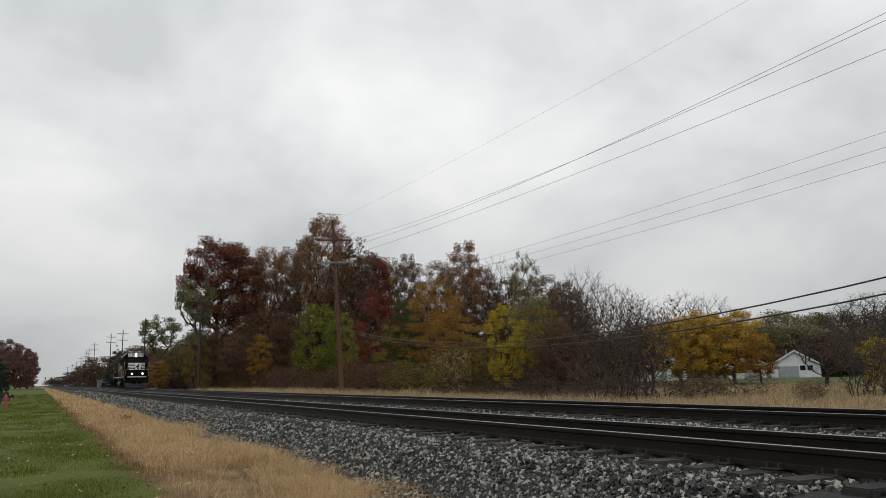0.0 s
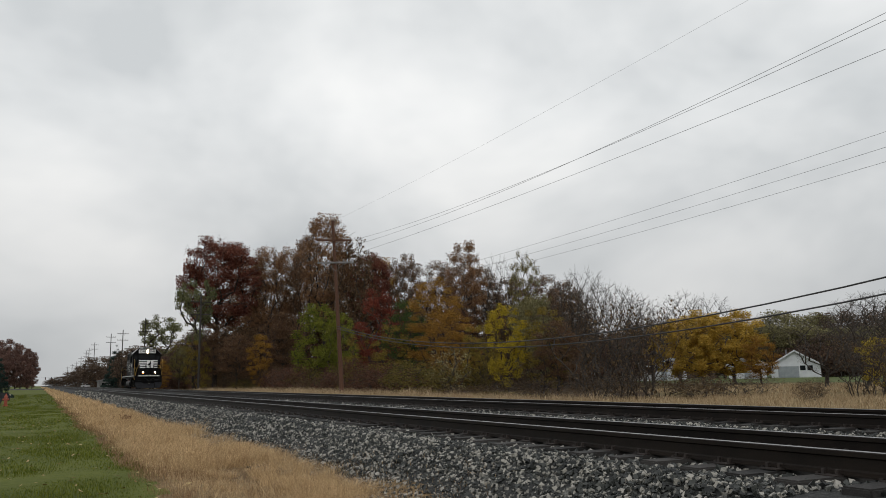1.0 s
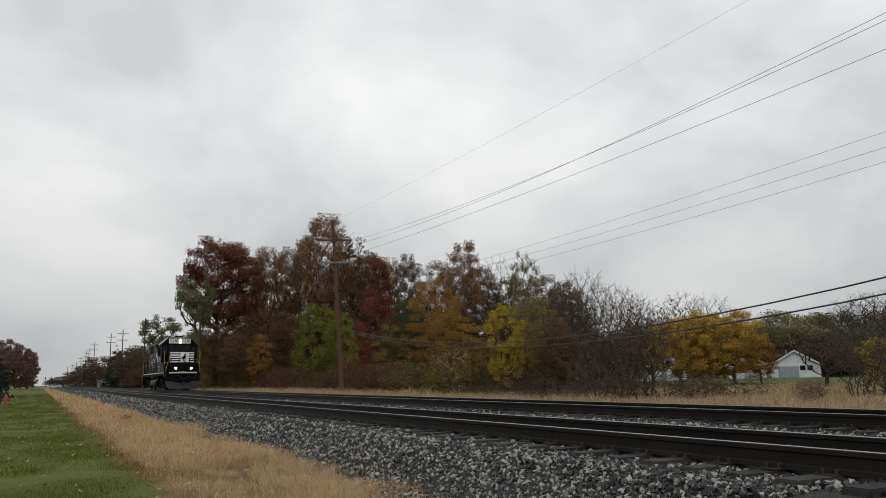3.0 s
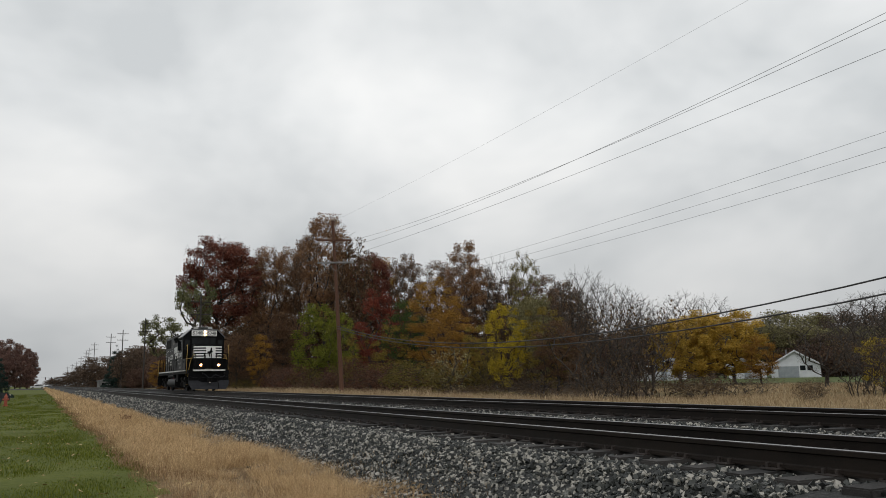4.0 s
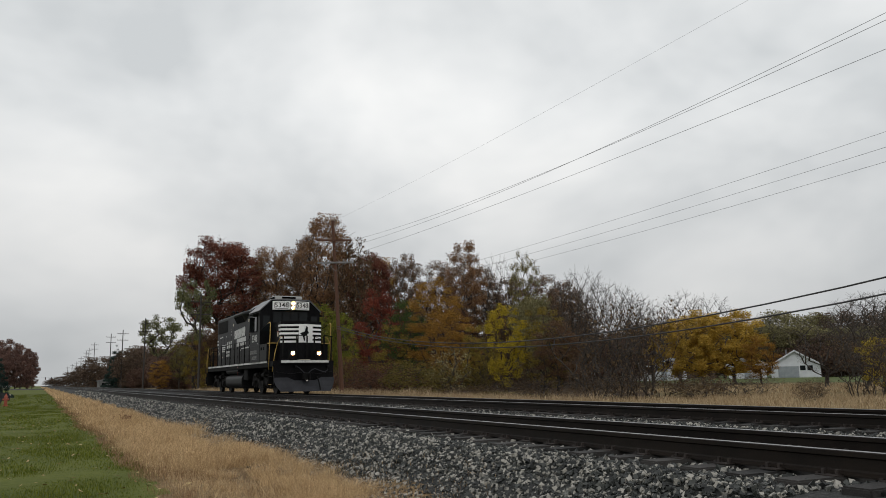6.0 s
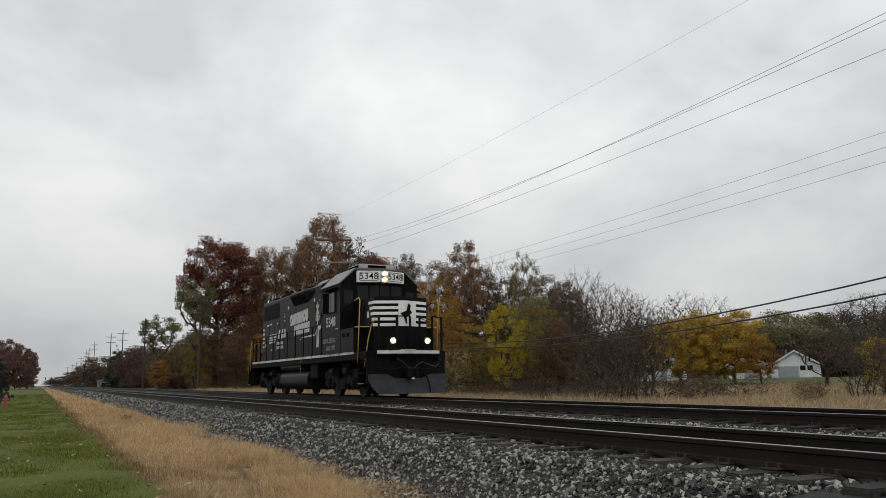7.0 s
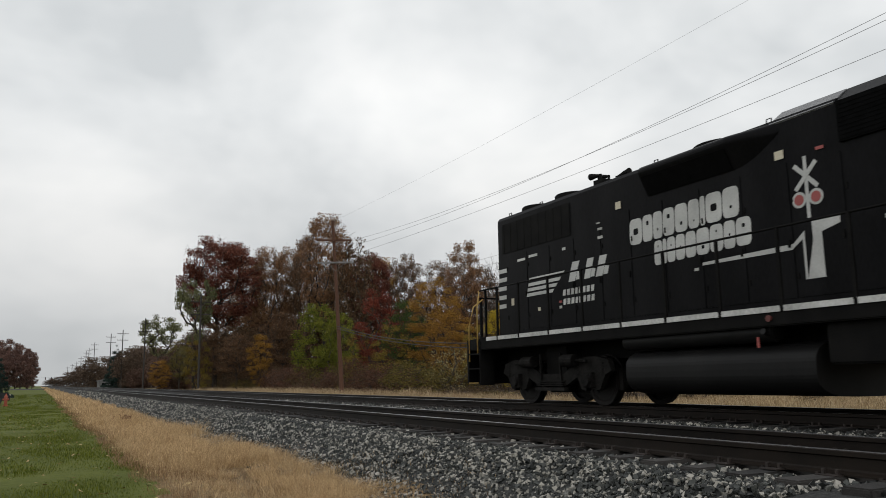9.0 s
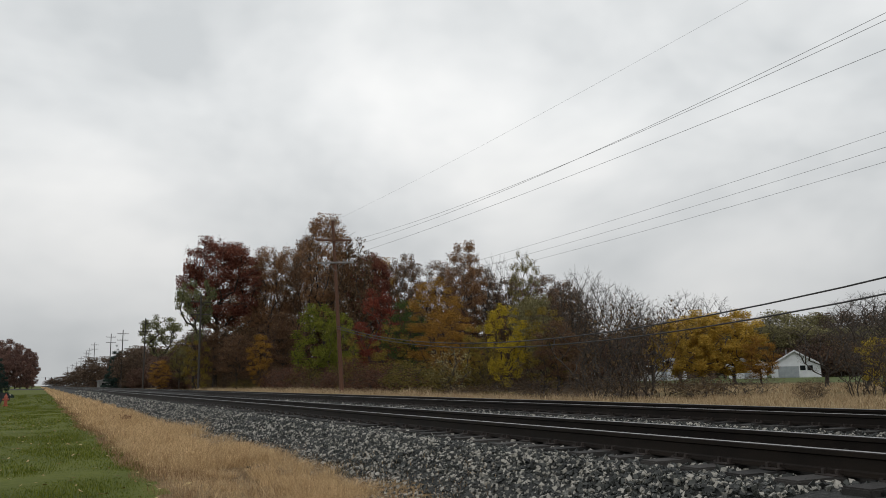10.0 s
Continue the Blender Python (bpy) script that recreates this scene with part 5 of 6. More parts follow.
    cab = part("cab", prism(bmesh.new(), cabp, "y", -4.06, -6.05), M_BLACK, root, bevel=0.015)
    for s in (1, -1):
        rf = prism(bmesh.new(), [(-s * 1.60, 4.07), (-s * 1.62, 4.10), (-s * 0.98, 4.70), (-s * 0.96, 4.65)], "y", -4.0, -6.10)
        part("cab_roof_slope", rf, M_ROOF, cab, "dusty sloping cab roof, greyed with painted sky sheen")
        fr = part("side_window", LB(s, 1.54, 1.565, 4.50, 5.60, 3.08, 3.90), M_BLACK2, cab, bevel=0.008)
        for a, b in ((4.56, 4.66), (4.70, 5.07), (5.12, 5.48)):
            part("pane", LB(s, 1.565, 1.571, a, b, 3.12, 3.86), M_GLASS, fr)
        part("window_visor", prism(bmesh.new(), [(-s * 1.54, 4.02), (-s * 1.82, 3.93), (-s * 1.82, 3.915), (-s * 1.54, 3.99)], "y", -4.1, -5.75), M_BLACK2, cab, "thin sun visor over the side window")
        part("wind_deflector", LB(s, 1.565, 1.70, 4.50, 4.52, 3.10, 3.86), M_GLASS, cab)
        part("front_side_window", LB(s, 1.06, 1.40, 6.05, 6.066, 3.08, 3.86), M_GLASS, cab, "dark corner windscreen pane")
        # battery box beside the nose, and the line under the cab
        bb = part("battery_box", LB(s, 0.94, 1.53, 6.06, 7.42, 1.585, 2.38), M_BLACK, root, bevel=0.012)
        part("box_lid", LB(s, 0.92, 1.545, 6.06, 7.45, 2.38, 2.405), M_TANK, bb)
        for v in (6.3, 6.75):
            part("box_vent", LB(s, 1.53, 1.54, v, v + 0.22, 2.12, 2.26), M_GRILLE, bb)
        part("cab_ledge", LB(s, 1.54, 1.552, 4.06, 6.05, 2.37, 2.39), M_TANK, cab)
        part("cab_step_rail", tube(bmesh.new(), [LP(s * 1.50, 6.05, 3.10), LP(s * 1.50, 7.2, 3.30), LP(s * 1.5, 7.45, 3.34)], 0.018, 8), M_BLACK2, root)
    part("cab_roof", LB(1, -0.99, 0.99, 4.0, 6.10, 4.64, 4.70), M_ROOF, cab, bevel=0.02)
    ac = part("air_conditioner", LB(1, -0.62, 0.78, 4.75, 6.0, 4.70, 4.88), M_TANK, cab, "pale grey cooling unit on the cab roof", bevel=0.03)
    ac.data.materials.clear()
    ac.data.materials.append(mat("pale_unit_paint", (0.30, 0.30, 0.29), (0.5, 0.5, 0.48), 0.6, scale=3, fine=30))
    part("unit_grille", LB(1, -0.28, 0.44, 6.0, 6.008, 4.74, 4.84), M_GRILLE, ac)
    part("unit_grille", LB(1, 0.78, 0.79, 4.85, 5.9, 4.73, 4.84), M_GRILLE, ac)
    for a, b in ((-0.88, -0.46), (-0.40, -0.02), (0.02, 0.40), (0.46, 0.88)):
        part("windscreen", LB(1, a, b, 6.05, 6.066, 3.52, 4.06), M_GLASS, cab, "dark windscreen pane")
    # number boards either side of the headlight
    for s in (1, -1):
        pts = [(-s * 0.93, -6.06), (-s * 0.93, -6.20), (-s * 0.13, -6.46), (-s * 0.13, -6.06)]
        nb = part("number_board", prism(bmesh.new(), pts, "z", 4.16, 4.58), M_WHITE, cab, "white board with black number")
        c0, c1 = Vector(LP(s * 0.93, 6.20, 4.37)), Vector(LP(s * 0.13, 6.46, 4.37))
        out = Vector((-0.26 * s, -0.8, 0)).normalized()
        ux = (c1 - c0).normalized() * (1 if s > 0 else -1)
        out = Vector((ux.y, -ux.x, 0)).normalized()
        m = Matrix(((ux.x, 0, out.x), (ux.y, 0, out.y), (0, 1, 0))).to_4x4()
        mid = (c0 + c1) / 2 + out * 0.004
        writing("number", "5348", 0.33, Matrix.Translation(mid) @ m, M_BLACK2, nb, wide=1.06, bold=0.001)
        ring = bmesh.new()
        path = []
        for cx, cz, a0 in ((0.27, 0.07, 0), (-0.27, 0.07, 1), (-0.27, -0.07, 2), (0.27, -0.07, 3)):
            for q in range(4):
                a = (a0 + q / 3) * math.pi / 2
                path.append(mid + ux * (cx + 0.09 * math.cos(a)) + Vector((0, 0, cz + 0.09 * math.sin(a))))
        tube(ring, path + path[:1], 0.010, 5)
        part("number_border", ring, M_BLACK2, nb)
    hl = bmesh.new()
    box(hl, -0.13, 0.13, -6.06, -6.38, 4.20, 4.52)
    for z in (4.235, 4.465):
        ring = [[hl.verts.new(LP(q * math.cos(6.2832 * k / 24), d, z + q * math.sin(6.2832 * k / 24))) for k in range(24)] for q, d in ((0.118, 6.3), (0.118, 6.56), (0.098, 6.56), (0.098, 6.3))]
        for a, b in zip(ring, ring[1:]):
            for k in range(24):
                hl.faces.new((a[k], a[(k + 1) % 24], b[(k + 1) % 24], b[k]))
    hl_ob = part("headlight", hl, M_WHITE, cab, "twin round headlight in a white housing")
    for z in (4.235, 4.465):
        lamp_bowl(hl_ob, 0.0, 6.565, z, 0.09, 0.14, M_LAMP, M_LAMPDISH, "lit headlight bulb")
    # short nose with a shallow wedge front
    plan = [(-1.0, -6.06), (-1.0, -8.0), (-0.05, -8.37), (0.05, -8.37), (1.0, -8.0), (1.0, -6.06)]
    nose = part("short_hood", prism(bmesh.new(), plan, "z", 1.58, 3.44), M_BLACK, root, bevel=0.035)
    part("nose_hatch", cyl(bmesh.new(), LP(-0.3, 7.4, 3.43), LP(-0.3, 7.4, 3.50), 0.13, 14), M_BLACK2, nose)
    part("toilet_hatch", cyl(bmesh.new(), LP(0.995, 7.0, 3.12), LP(1.02, 7.0, 3.12), 0.11, 16), M_BLACK2, nose)
    part("warning_label", LB(1, 1.0, 1.006, 7.35, 7.55, 2.75, 3.0), M_LABEL, nose)
    part("warning_label_head", LB(1, 1.0, 1.008, 7.35, 7.55, 2.95, 3.0), M_RED, nose)

    def nose_band(u0, u1, z0, z1, name, material, lift=0.006):
        """A painted band wrapped round the nose, u running across it from the lawn's side."""
        u0, u1 = (u0 + 0.12 if u0 > 0.45 else u0), u1 + 0.12
        path = [(1.0, 7.50), (1.0, 8.0), (0.0, 8.385), (-1.0, 8.0)]
        bm = bmesh.new()
        base = 0.0
        for a, b in zip(path, path[1:]):
            L = math.dist(a, b)
            s0, s1 = max(u0, base) - base, min(u1, base + L) - base
            base += L
            if s1 - s0 < 0.005:
                continue
            d = ((b[0] - a[0]) / L, (b[1] - a[1]) / L)
            if abs(d[1]) > 0.99:
                out = (1.0, 0.0)
            else:
                out = (d[1], -d[0])
                if out[1] < 0:
                    out = (-out[0], -out[1])
            p0 = (a[0] + d[0] * s0, a[1] + d[1] * s0)
            p1 = (a[0] + d[0] * s1, a[1] + d[1] * s1)
            quad = [p0, p1, (p1[0] + out[0] * lift, p1[1] + out[1] * lift), (p0[0] + out[0] * lift, p0[1] + out[1] * lift)]
            prism(bm, [(-x, -v) for x, v in quad], "z", z0, z1)
        part(name, bm, material, nose)

    nose_band(1.22, 2.50, 2.42, 3.30, "nose_panel", M_WHITE, 0.008)
    for k in range(5):
        z = 3.20 - k * 0.195
        nose_band(0.0 + k * 0.10, 1.25 - 0.02 * k, z, z + 0.10, "nose_stripe", M_WHITE, 0.007)
    for k in range(4):
        z = 3.105 - k * 0.195
        nose_band(1.98, 2.50, z, z + 0.095, "nose_stripe", M_BLACK, 0.012)
    # dark leaping figure reduced to a plain shape
    hs = prism(bmesh.new(), [(-(-0.02), 2.50), (-(0.05), 2.74), (-(0.16), 2.86), (-(-0.06), 2.95), (-(-0.14), 3.20), (-(-0.21), 3.13), (-(-0.19), 2.98), (-(-0.26), 2.88), (-(-0.15), 2.78), (-(-0.05), 2.72), (-(-0.07), 2.5)], "y", -8.30, -8.40)
    part("nose_figure", hs, M_BLACK, nose, "plain dark slanted shape")
    # front platform, pilot and plow
    part("end_plate", LB(1, -1.45, 1.45, 8.42, 8.52, 0.45, 1.56), M_BLACK, root, bevel=0.02)
    ap = [(-1.20, -8.45), (-1.16, -8.68), (-0.5, -8.84), (0.5, -8.84), (1.16, -8.68), (1.20, -8.45)]
    anti = part("anticlimber", prism(bmesh.new(), ap, "z", 1.42, 1.58), M_BLACK2, root)
    part("anticlimber_stripe", prism(bmesh.new(), [(-1.16, -8.68), (-0.5, -8.84), (0.5, -8.84), (1.16, -8.68), (1.15, -8.69), (0.5, -8.85), (-0.5, -8.85), (-1.15, -8.69)], "z", 1.46, 1.57), M_DIRTYWHITE, anti, "grimy white band")
    part("coupler_plate", LB(1, -0.22, 0.32, 8.45, 8.76, 1.58, 1.605), M_LABEL, anti)
    pw = bmesh.new()
    n = 9
    rows = []
    for z, dv, half in ((0.13, 0.34, 1.20), (0.35, 0.16, 1.36), (0.60, 0.06, 1.46), (0.78, 0.03, 1.46)):
        rows.append([pw.verts.new(LP(half * (2 * i / n - 1), 8.56 + dv + 0.10 * (1 - abs(2 * i / n - 1)), z - (0.14 if z > .7 and abs(2 * i / n - 1) < .45 else 0))) for i in range(n + 1)])
    for a, b in zip(rows, rows[1:]):
        for i in range(n):
            pw.faces.new((a[i], a[i + 1], b[i + 1], b[i]))
    bmesh.ops.solidify(pw, geom=pw.faces, thickness=0.02)
    part("snow_plow", pw, M_PLOW, root, "dull grey steel snow plow")
    cp = LB(1, -0.12, 0.12, 8.5, 8.85, 0.72, 0.92)
    prism(cp, [(-0.17, -8.8), (-0.20, -9.0), (-0.08, -9.1), (-0.05, -8.98), (0.06, -8.96), (0.10, -9.08), (0.17, -9.0), (0.15, -8.8)], "z", 0.68, 0.96)
    part("coupler", cp, M_BLACK2, root, bevel=0.02)
    part("uncoupling_lever", tube(bmesh.new(), [LP(1.35, 8.62, 1.05), LP(0.7, 8.62, 0.95), LP(0.1, 8.75, 1.02), LP(-0.7, 8.62, 0.95), LP(-1.35, 8.62, 1.05)], 0.012, 6), M_TANK, root)
    part("mu_hose", tube(bmesh.new(), [LP(0.45, 8.72, 1.30), LP(0.30, 8.80, 1.20), LP(0.08, 8.84, 0.98), LP(-0.1, 8.85, 0.95), LP(-0.28, 8.84, 1.12), LP(-0.45, 8.82, 1.18), LP(-0.7, 8.8, 1.08), LP(-0.95, 8.76, 1.02), LP(-1.1, 8.72, 1.12), LP(-1.12, 8.70, 1.28)], 0.022, 8), M_PLOW, root, "slack grey jumper hose", smooth=True)
    for lat in (0.45, -1.12):
        part("hose_socket", cyl(bmesh.new(), LP(lat, 8.5, 1.30), LP(lat, 8.76, 1.29), 0.055, 12), M_TANK, root)
    part("brake_hose", tube(bmesh.new(), [LP(-0.62, 8.6, 0.80), LP(-0.62, 8.85, 0.62), LP(-0.66, 8.92, 0.35), LP(-0.68, 8.93, 0.18)], 0.028, 8), M_BLACK2, root)
    part("glad_hand", LB(1, -0.05, 0.05, 8.92, 9.02, 0.60, 0.66), M_CHROME, root)
    # ditch lights
    for lat in (0.64, -0.64):
        bm = LB(1, lat - 0.13, lat + 0.13, 8.52, 8.66, 1.57, 2.04)
        for a, b, c, d in ((-0.13, -0.10, 1.57, 2.04), (0.10, 0.13, 1.57, 2.04), (-0.10, 0.10, 1.57, 1.785), (-0.10, 0.10, 1.995, 2.04)):
            box(bm, -lat - a, -lat - b, -8.66, -8.82, c, d)
        dl = part("ditch_light", bm, M_BLACK2, root, "lit yellowish ditch light")
        lamp_bowl(dl, lat, 8.825, 1.89, 0.09, 0.14, M_DITCH, M_DITCHDISH, "lit lamp bulb")
    # end railings
    for lat in (1.02, 0.36, -0.14, -0.5, -0.98, -1.34):
        part("end_post", LB(1, lat - 0.03, lat + 0.03, 8.46, 8.52, 1.56, 2.74), M_BLACK2, root)
    part("end_rail", tube(bmesh.new(), [LP(1.05, 8.49, 2.72), LP(-0.14, 8.49, 2.76)], 0.022, 8), M_BLACK2, root)
    part("end_rail", tube(bmesh.new(), [LP(-0.5, 8.49, 2.72), LP(-0.62, 8.49, 2.74)], 0.022, 8), M_BLACK2, root)
    part("end_rail", tube(bmesh.new(), [LP(-0.98, 8.49, 2.77), LP(-1.40, 8.49, 2.70)], 0.022, 8), M_BLACK2, root)
    part("end_chain", tube(bmesh.new(), [LP(-0.5, 8.49, 2.7), LP(-0.74, 8.49, 2.60), LP(-0.98, 8.49, 2.7)], 0.012, 6), M_BLACK2, root)
    part("platform_panel", LB(1, -0.58, -0.34, 8.44, 8.48, 1.58, 2.2), M_BLACK2, root)
    for s in (1, -1):
        part("grab_rail", tube(bmesh.new(), [LP(s * 1.50, 7.45, 3.34), LP(s * 1.5, 7.86, 3.40), LP(s * 1.5, 7.96, 3.31), LP(s * 1.50, 7.86, 2.3), LP(s * 1.50, 7.74, 1.15)], 0.0185, 8), M_YELLOW, root, "bent yellow step handrail", smooth=True)
        part("grab_rail", tube(bmesh.new(), [LP(s * 0.98, 8.46, 2.68), LP(s * 1.14, 8.46, 2.66), LP(s * 1.28, 8.46, 2.4), LP(s * 1.39, 8.43, 1.9), LP(s * 1.48, 8.35, 1.05)], 0.0185, 8), M_YELLOW, root, "bent yellow step handrail", smooth=True)
        part("grab_rail", tube(bmesh.new(), [LP(s * 1.02, -8.40, 2.6), LP(s * 1.3, -8.38, 2.4), LP(s * 1.46, -8.34, 1.9), LP(s * 1.48, -8.30, 1.0)], 0.0175, 8), M_YELLOW, root, "bent yellow step handrail", smooth=True)
        part("grab_rail", tube(bmesh.new(), [LP(s * 1.46, -7.78, 2.74), LP(s * 1.49, -7.85, 2.3), LP(s * 1.49, -7.86, 1.2)], 0.0175, 8), M_YELLOW, root, "bent yellow step handrail", smooth=True)
        part("step_bar", LB(s, 1.1, 1.5, 7.45, 7.85, 2.40, 2.43), M_YELLOW, root)
        ladder_steps(root, s, 7.72, 8.36, 1)
        ladder_steps(root, s, -8.36, -7.78, -1)
        for lat in (1.05, 0.45):
            part("end_post", LB(s, lat - 0.03, lat + 0.03, -8.45, -8.39, 1.56, 2.66), M_BLACK2, root)
        part("end_rail", tube(bmesh.new(), [LP(s * 1.08, -8.42, 2.64), LP(s * 0.42, -8.42, 2.64)], 0.02, 8), M_BLACK2, root)
        part("rear_box", LB(s, 0.35, 0.62, -8.2, -7.9, 1.58, 1.95), M_BLACK2, root)
    part("end_plate", LB(1, -1.45, 1.45, -8.5, -8.4, 0.45, 1.56), M_BLACK, root, bevel=0.02)
    part("coupler", LB(1, -0.14, 0.14, -8.95, -8.5, 0.70, 0.94), M_SPIKE, root, bevel=0.04)
    # cab lettering
    writing("cab_number", "5348", 0.50, face_side(5.02, 2.74, 1.545), M_LETTER, cab, "large white painted number", wide=1.08, bold=0.006)
    writing("safety_slogan", "LOOK, LISTEN...", 0.25, face_side(4.88, 2.06, 1.545), M_FADED, cab, "faded white safety lettering", wide=0.86)
    writing("safety_slogan", "...AND LIVE!", 0.25, face_side(4.95, 1.78, 1.545), M_FADED, cab, "faded white safety lettering", wide=0.86)
    part("model_plate", LB(1, 1.54, 1.546, 5.55, 5.80, 2.46, 2.485), M_DIRTYWHITE, cab)
    part("cab_label", LB(1, 1.54, 1.548, 4.1, 4.2, 3.12, 3.2), M_RED, cab)
    # tank and reservoirs
    for s in (1,):
        tk = []
        for k in range(64):
            a = 6.2832 * k / 64
            c, n = math.cos(a), math.sin(a)
            tk.append((math.copysign(1.42 * abs(c) ** 0.42, c), 0.655 + math.copysign(0.415 * abs(n) ** 0.62, n)))
        tank = part("fuel_tank", prism(bmesh.new(), tk, "y", 2.35, -1.75), M_TANK, root, "dusty black fuel tank", bevel=0.03)
    for s in (1, -1):
        part("air_reservoir", cyl(bmesh.new(), LP(s * 1.22, -2.5, 1.22), LP(s * 1.22, 1.0, 1.22), 0.16, 48), M_TANK, root, "long round air reservoir", bevel=0.03, smooth=False)
        part("fuel_filler", cyl(bmesh.new(), LP(s * 1.3, 0.9, 1.18), LP(s * 1.46, 0.9, 1.22), 0.05, 12), M_TANK, tank)
        part("fuel_gauge", LB(s, 1.40, 1.42, 0.74, 0.78, 0.98, 1.14), M_RED, tank)
        part("emergency_cutoff", cyl(bmesh.new(), LP(s * 1.46, 1.05, 1.40), LP(s * 1.50, 1.05, 1.40), 0.05, 12), M_DULLRED, root)
        part("equipment_box", LB(s, 0.6, 1.35, 1.9, 2.9, 0.7, 1.28), M_BLACK2, root, bevel=0.03)
    truck(root, 5.182)
    truck(root, -5.182)
    return root, [(wheelset(root, v), v) for v in (6.553, 3.81, -3.81, -6.553)]


LOCO, WHEELS = build_loco()


# ---- houses, far things ----
def house(x, y, turn, wide, deep, eave, peak, label, garage=True, siding=M_HOUSE):
    z = ground_z(x)
    root = empty("house", pose(x, y, z, 0, 0, turn))
    tagged(root, label, "house", group="houses by the field")
    h = wide / 2
    top = min(2.05, eave - 0.22)
    wall = part("gable_wall", prism(bmesh.new(), [(-h, -0.2), (h, -0.2), (h, eave), (0, peak), (-h, eave)], "y", 0, 0.25), siding, root)
    part("back_wall", prism(bmesh.new(), [(-h, -0.2), (h, -0.2), (h, eave), (0, peak), (-h, eave)], "y", deep - 0.25, deep), siding, root)
    for s in (-1, 1):
        part("side_wall", B(s * h, s * (h - 0.2), 0.25, deep - 0.25, -0.2, eave), siding, root)
        sl = (peak - eave) / h
        part("roof", prism(bmesh.new(), [(0, peak + 0.02), (0, peak + 0.16), (s * (h + 0.45), eave - 0.45 * sl + 0.16), (s * (h + 0.45), eave - 0.45 * sl + 0.02)], "y", -0.4, deep + 0.4), M_HROOF, root, "grey shingled roof slope")
        part("barge_board", prism(bmesh.new(), [(0, peak - 0.06), (0, peak + 0.18), (s * (h + 0.47), eave - 0.45 * sl + 0.18), (s * (h + 0.47), eave - 0.45 * sl - 0.06)], "y", -0.46, -0.41), siding, root)
    for k in range(int(eave / 0.2)):
        part("siding_board", B(-h, h, -0.02, 0.0, k * 0.2, k * 0.2 + 0.18), siding, wall)
    if garage:
        d = part("garage_door", B(-h + 1.0, -h + 3.9, -0.05, -0.021, 0, top), M_HDOOR, wall, "grey panelled garage door")
        for k in range(4):
            part("door_panel", B(-h + 1.06, -h + 3.84, -0.07, -0.05, top * (0.03 + k * 0.24), top * (0.25 + k * 0.24)), M_HDOOR, d)
        part("door_surround", prism(bmesh.new(), [(-h + .85, 0), (-h + 1.0, 0), (-h + 1.0, top), (-h + 3.9, top), (-h + 3.9, 0), (-h + 4.05, 0), (-h + 4.05, top + 0.15), (-h + 0.85, top + 0.15)], "y", -0.07, -0.021), siding, wall)
        for wx in (h - 2.9, h - 1.9):
            w = part("window", B(wx, wx + 0.9, -0.05, -0.021, 1.0, 1.85), siding, wall)
            part("pane", B(wx + 0.07, wx + 0.83, -0.06, -0.05, 1.07, 1.78), M_GLASS, w)
    else:
        for wx in (-h + 0.8, h - 2.0):
            w = part("window", B(wx, wx + 1.2, -0.05, -0.021, 0.8, 1.9), siding, wall)
            part("pane", B(wx + 0.08, wx + 1.12, -0.06, -0.05, 0.88, 1.82), M_GLASS, w)
        part("door", B(-0.45, 0.45, -0.05, -0.021, 0, 2.0), M_HDOOR, wall)
    part("chimney", B(-h * 0.35 - 0.12, -h * 0.35 + 0.12, deep * 0.4, deep * 0.4 + 0.25, peak - 0.9, peak + 0.35), M_HROOF, root)
    return root


house(101.8, 84.2, -50.8, 6.9, 10.0, 1.9, 3.95, "white gabled house with a grey garage door")
house(92.6, 85.0, -46.0, 5.2, 8.0, 2.0, 3.1, "low white shed behind the golden maple", garage=False)
house(83.0, 92.0, -42.0, 6.5, 8.0, 2.6, 4.6, "white cottage half hidden by trees", garage=False)
house(82.0, 99.0, -60.0, 5.5, 7.0, 2.4, 4.2, "white cottage half hidden by trees", garage=False)
house(18.5, 262.0, 0.0, 5.2, 7.0, 2.4, 3.0, "small dull grey house beside the far crossing", garage=False, siding=M_DULL)


def hydrant():
    root = empty("fire_hydrant", pose(-1.96, 62.0, ground_z(-1) - 0.02))
    tagged(root, "faded red fire hydrant on the lawn", "hydrant")
    bm = cyl(bmesh.new(), (0, 0, 0), (0, 0, 0.62), 0.11, 14, 0.10)
    cyl(bm, (0, 0, 0.02), (0, 0, 0.08), 0.17, 14)
    part("barrel", bm, M_HYD, root)
    part("bonnet", cyl(bmesh.new(), (0, 0, 0.62), (0, 0, 0.80), 0.13, 14, 0.05), M_HYD, root, bevel=0.01)
    part("operating_nut", cyl(bmesh.new(), (0, 0, 0.80), (0, 0, 0.87), 0.03, 6), M_HYD, root)
    for dx, dy in ((1, 0), (-1, 0), (0, -1)):
        part("nozzle", cyl(bmesh.new(), (dx * 0.08, dy * 0.08, 0.48), (dx * 0.2, dy * 0.2, 0.48), 0.06, 10), M_HYD, root)


hydrant()


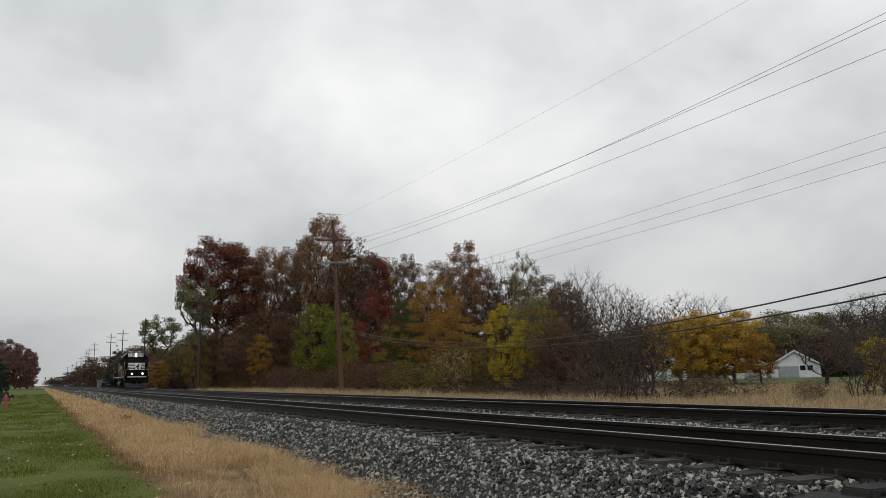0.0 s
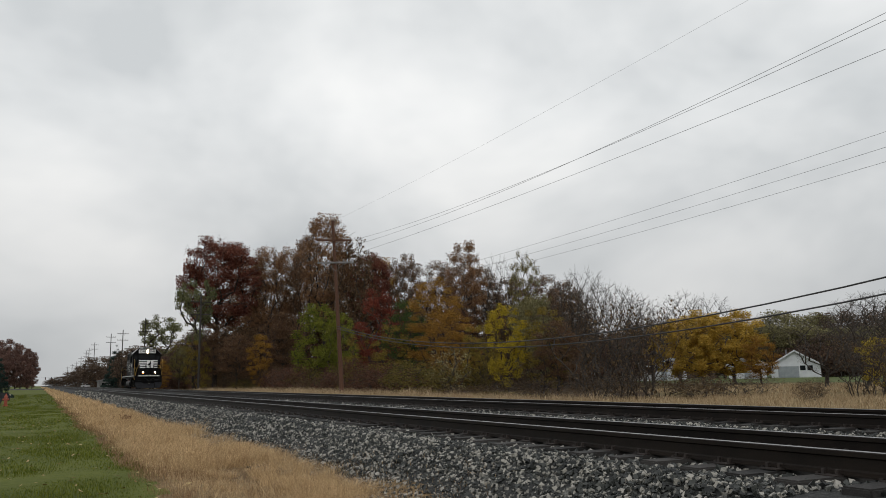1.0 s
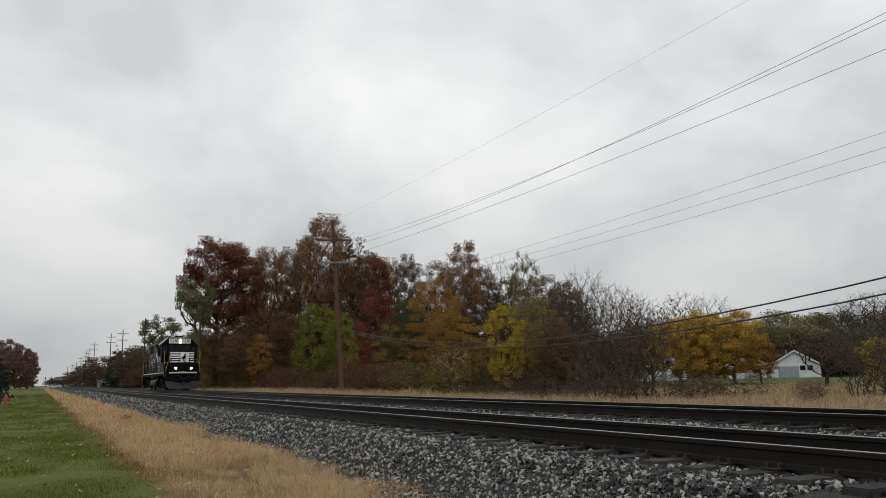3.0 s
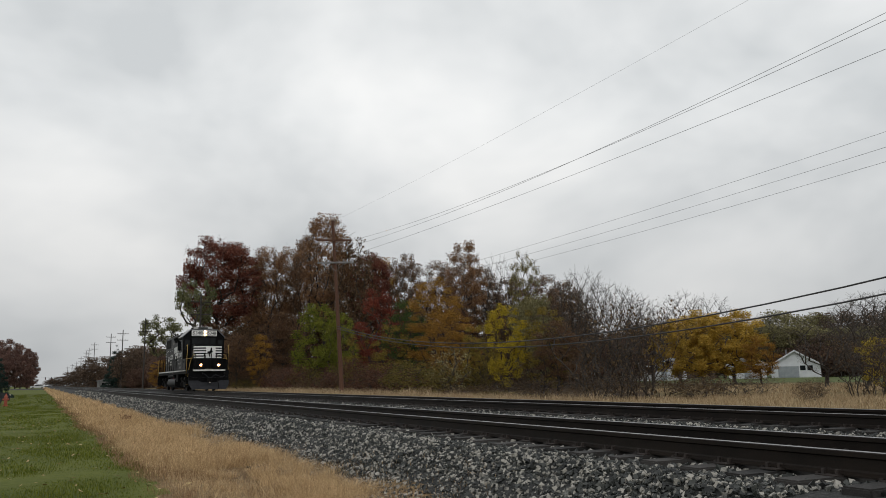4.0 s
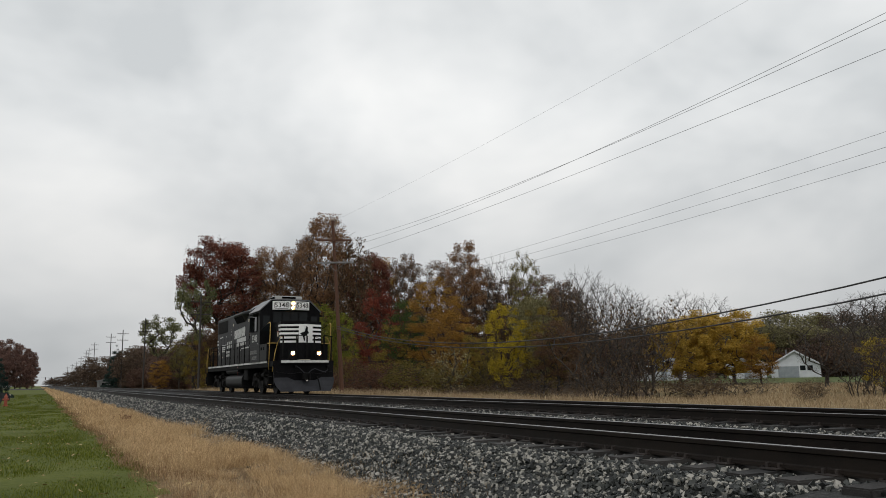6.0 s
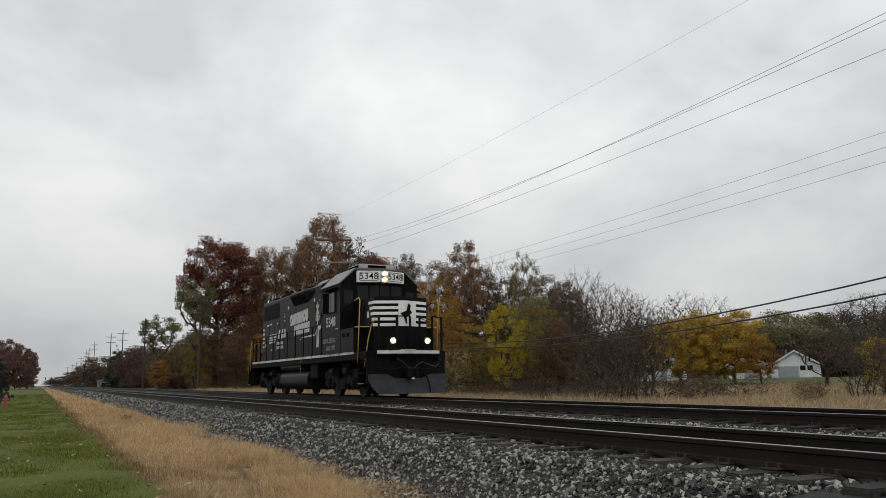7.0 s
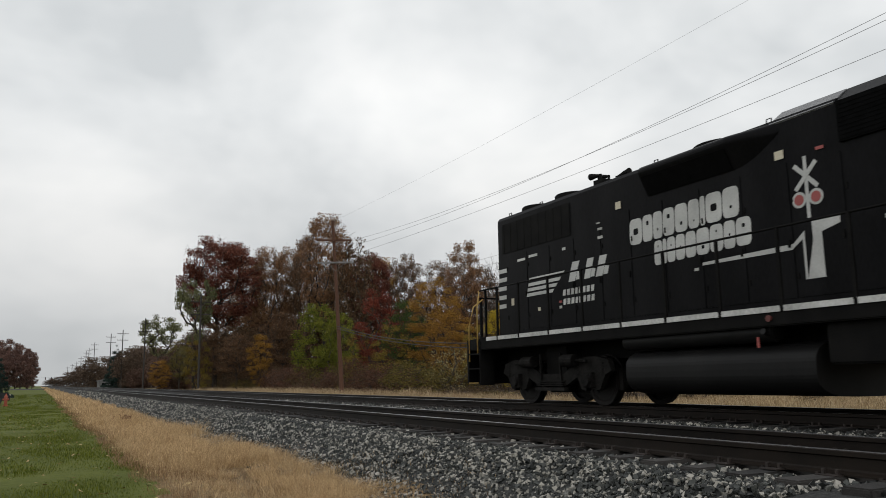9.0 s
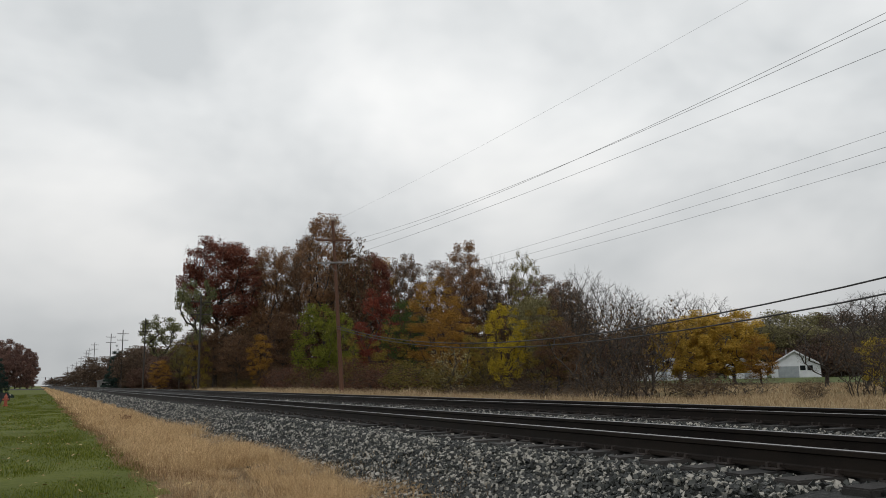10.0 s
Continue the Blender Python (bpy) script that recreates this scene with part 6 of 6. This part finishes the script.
def car(name, m, paint, label):
    root = empty(name, m)
    tagged(root, label, "car")
    prof = [(-2.2, 0.32), (2.2, 0.32), (2.25, 0.62), (2.1, 0.85), (1.1, 0.95), (0.55, 1.42), (-1.3, 1.45), (-1.95, 0.98), (-2.22, 0.92)]
    part("body", prism(bmesh.new(), prof, "y", -0.85, 0.85), paint, root, bevel=0.06)
    for s in (-1, 1):
        win = prism(bmesh.new(), [(0.95, 0.96), (0.5, 1.36), (-1.2, 1.38), (-1.7, 1.0)], "y", s * 0.86, s * 0.865)
        part("side_window", win, M_GLASS, root)
        for x in (-1.4, 1.4):
            wh = part("wheel", cyl(bmesh.new(), (x, s * 0.62, 0.32), (x, s * 0.87, 0.32), 0.32, 18), M_SIG, root)
            part("rim", cyl(bmesh.new(), (x, s * 0.86, 0.32), (x, s * 0.885, 0.32), 0.19, 14), M_CHROME, wh)
    part("headlight", B(2.2, 2.26, -0.7, -0.4, 0.62, 0.76), M_LABEL, root)
    part("headlight", B(2.2, 2.26, 0.4, 0.7, 0.62, 0.76), M_LABEL, root)
    part("tail_light", B(-2.26, -2.2, -0.75, -0.5, 0.7, 0.84), M_RED, root)
    part("tail_light", B(-2.26, -2.2, 0.5, 0.75, 0.7, 0.84), M_RED, root)
    return root


car("parked_car", pose(-4.13, 65.9, ground_z(-3), 0, 0, 8), M_CAR, "dark car parked at the edge of the lawn")
CROSSING_CAR = car("passing_car", pose(23.6, 310, -0.35, 0, 0, 0), M_CARW, "pale car driving over the level crossing")
CROSSING_CAR.rotation_euler = (0, 0, math.pi)
car("parked_car", pose(33.0, 300.0, ground_z(33), 0, 0, 20), M_CARW, "pale car parked beside the far crossing")

road = raw("road", [(-400, 305, -0.42), (400, 305, -0.42), (400, 315, -0.42), (-400, 315, -0.42), (-400, 304, -0.9), (400, 304, -0.9), (400, 316, -0.9), (-400, 316, -0.9)],
           [(0, 1, 2, 3), (4, 5, 1, 0), (3, 2, 6, 7)], M_ASPH)
tagged(road, "grey asphalt road over the level crossing", "road", kind="structure")


def signals():
    root = empty("traffic_signal", pose(0, 520, -0.75))
    tagged(root, "traffic signals hanging from a span wire", "traffic light")
    for x in (-9.0, 16.0):
        part("mast", cyl(bmesh.new(), (x, 0, -0.2), (x, 0, 7.0), 0.13, 10, 0.09), M_ARM, root)
    part("span_wire", tube(bmesh.new(), [(-9, 0, 6.7), (-3, 0, 6.25), (3.0, 0, 6.05), (6.2, 0, 6.05), (11, 0, 6.25), (16, 0, 6.7)], 0.02, 6), M_WIRE, root)
    for x in (3.0, 6.2):
        head = part("signal_head", B(x - 0.27, x + 0.27, -0.2, 0.2, 4.75, 6.05), M_SIG, root)
        for k in range(3):
            part("lens", cyl(bmesh.new(), (x, -0.2, 5.1 + k * 0.37), (x, -0.25, 5.1 + k * 0.37), 0.15, 12), M_SIG if k else M_RED, head)


signals()


def twig_pile(x, y, z, label):
    rng = random.Random(int(x * 100))
    bm = bmesh.new()
    for _ in range(26):
        a = rng.uniform(0, 6.28)
        p = Vector((x + rng.gauss(0, .1), y + rng.gauss(0, .2), z))
        q = p + Vector((math.cos(a) * rng.uniform(.03, .13), math.sin(a) * rng.uniform(.03, .13), rng.uniform(.04, .15)))
        tube(bm, [p, (p + q) / 2 + Vector((rng.gauss(0, .03), rng.gauss(0, .03), 0.04)), q], 0.008, 4)
    ob = part("dead_weed", bm, M_THATCH)
    tagged(ob, label, "weed", group="dead weeds in the verge", kind="stuff")


twig_pile(2.55, 27.5, -0.50, "dark dry weed tuft in the straw grass")


def fallen_leaves():
    rng = np.random.default_rng(77)
    n = 380
    x, y = rng.uniform(-2.4, 2.2, n), 7 + 34 * rng.random(n) ** 1.6
    V, F = [], []
    for i in range(n):
        z = ground_z(x[i]) + rng.uniform(0.02, 0.07)
        a, s = rng.uniform(0, 6.28), rng.uniform(0.022, 0.05)
        u, w = np.array([math.cos(a), math.sin(a), rng.uniform(-.4, .4)]) * s, np.array([-math.sin(a), math.cos(a), rng.uniform(-.4, .4)]) * s * .6
        c = np.array([x[i], y[i], z])
        k = len(V)
        V += [c - u, c + w, c + u + (0, 0, .012), c - w]
        F.append((k, k + 1, k + 2, k + 3))
    ob = raw("fallen_leaves", [tuple(v) for v in V], F, mat("fallen_leaf", (0.22, 0.12, 0.04), (0.55, 0.42, 0.20), 0.8, scale=3, fine=20, bump=0, island=True))
    tagged(ob, "scattered tan fallen leaves on the lawn", "leaves", kind="stuff")


fallen_leaves()


# ---- what moves ----
def loco_y(t):
    """Middle of the locomotive along the line."""
    u = t - 8.0
    return 21.4866 - 11.9920 * u - 0.0386637 * u ** 2 - 0.00706405 * u ** 3


def motions():
    walk(LOCO, [(k * 0.2, pose(LOCO_X, loco_y(k * 0.2), 0)) for k in range(51)])
    start = loco_y(0)
    for ws, v in WHEELS:
        walk(ws, [(k / 30, pose(0, -v, 0.508, math.degrees((start - loco_y(k / 30)) / 0.508), 0, 0)) for k in range(301)])
    walk(CROSSING_CAR, [(t, pose(18.0 - 5.3 * (t - 0.5), 310, -0.40, 0, 0, 180)) for t in (0.0, 2.0, 4.0, 6.0, 8.0, 10.0)])
    walk(CLOUDS, [(k * 2.5, pose(0, 0, 0, 0, 0, -17 - 0.28 * k * 2.5)) for k in range(5)])


motions()
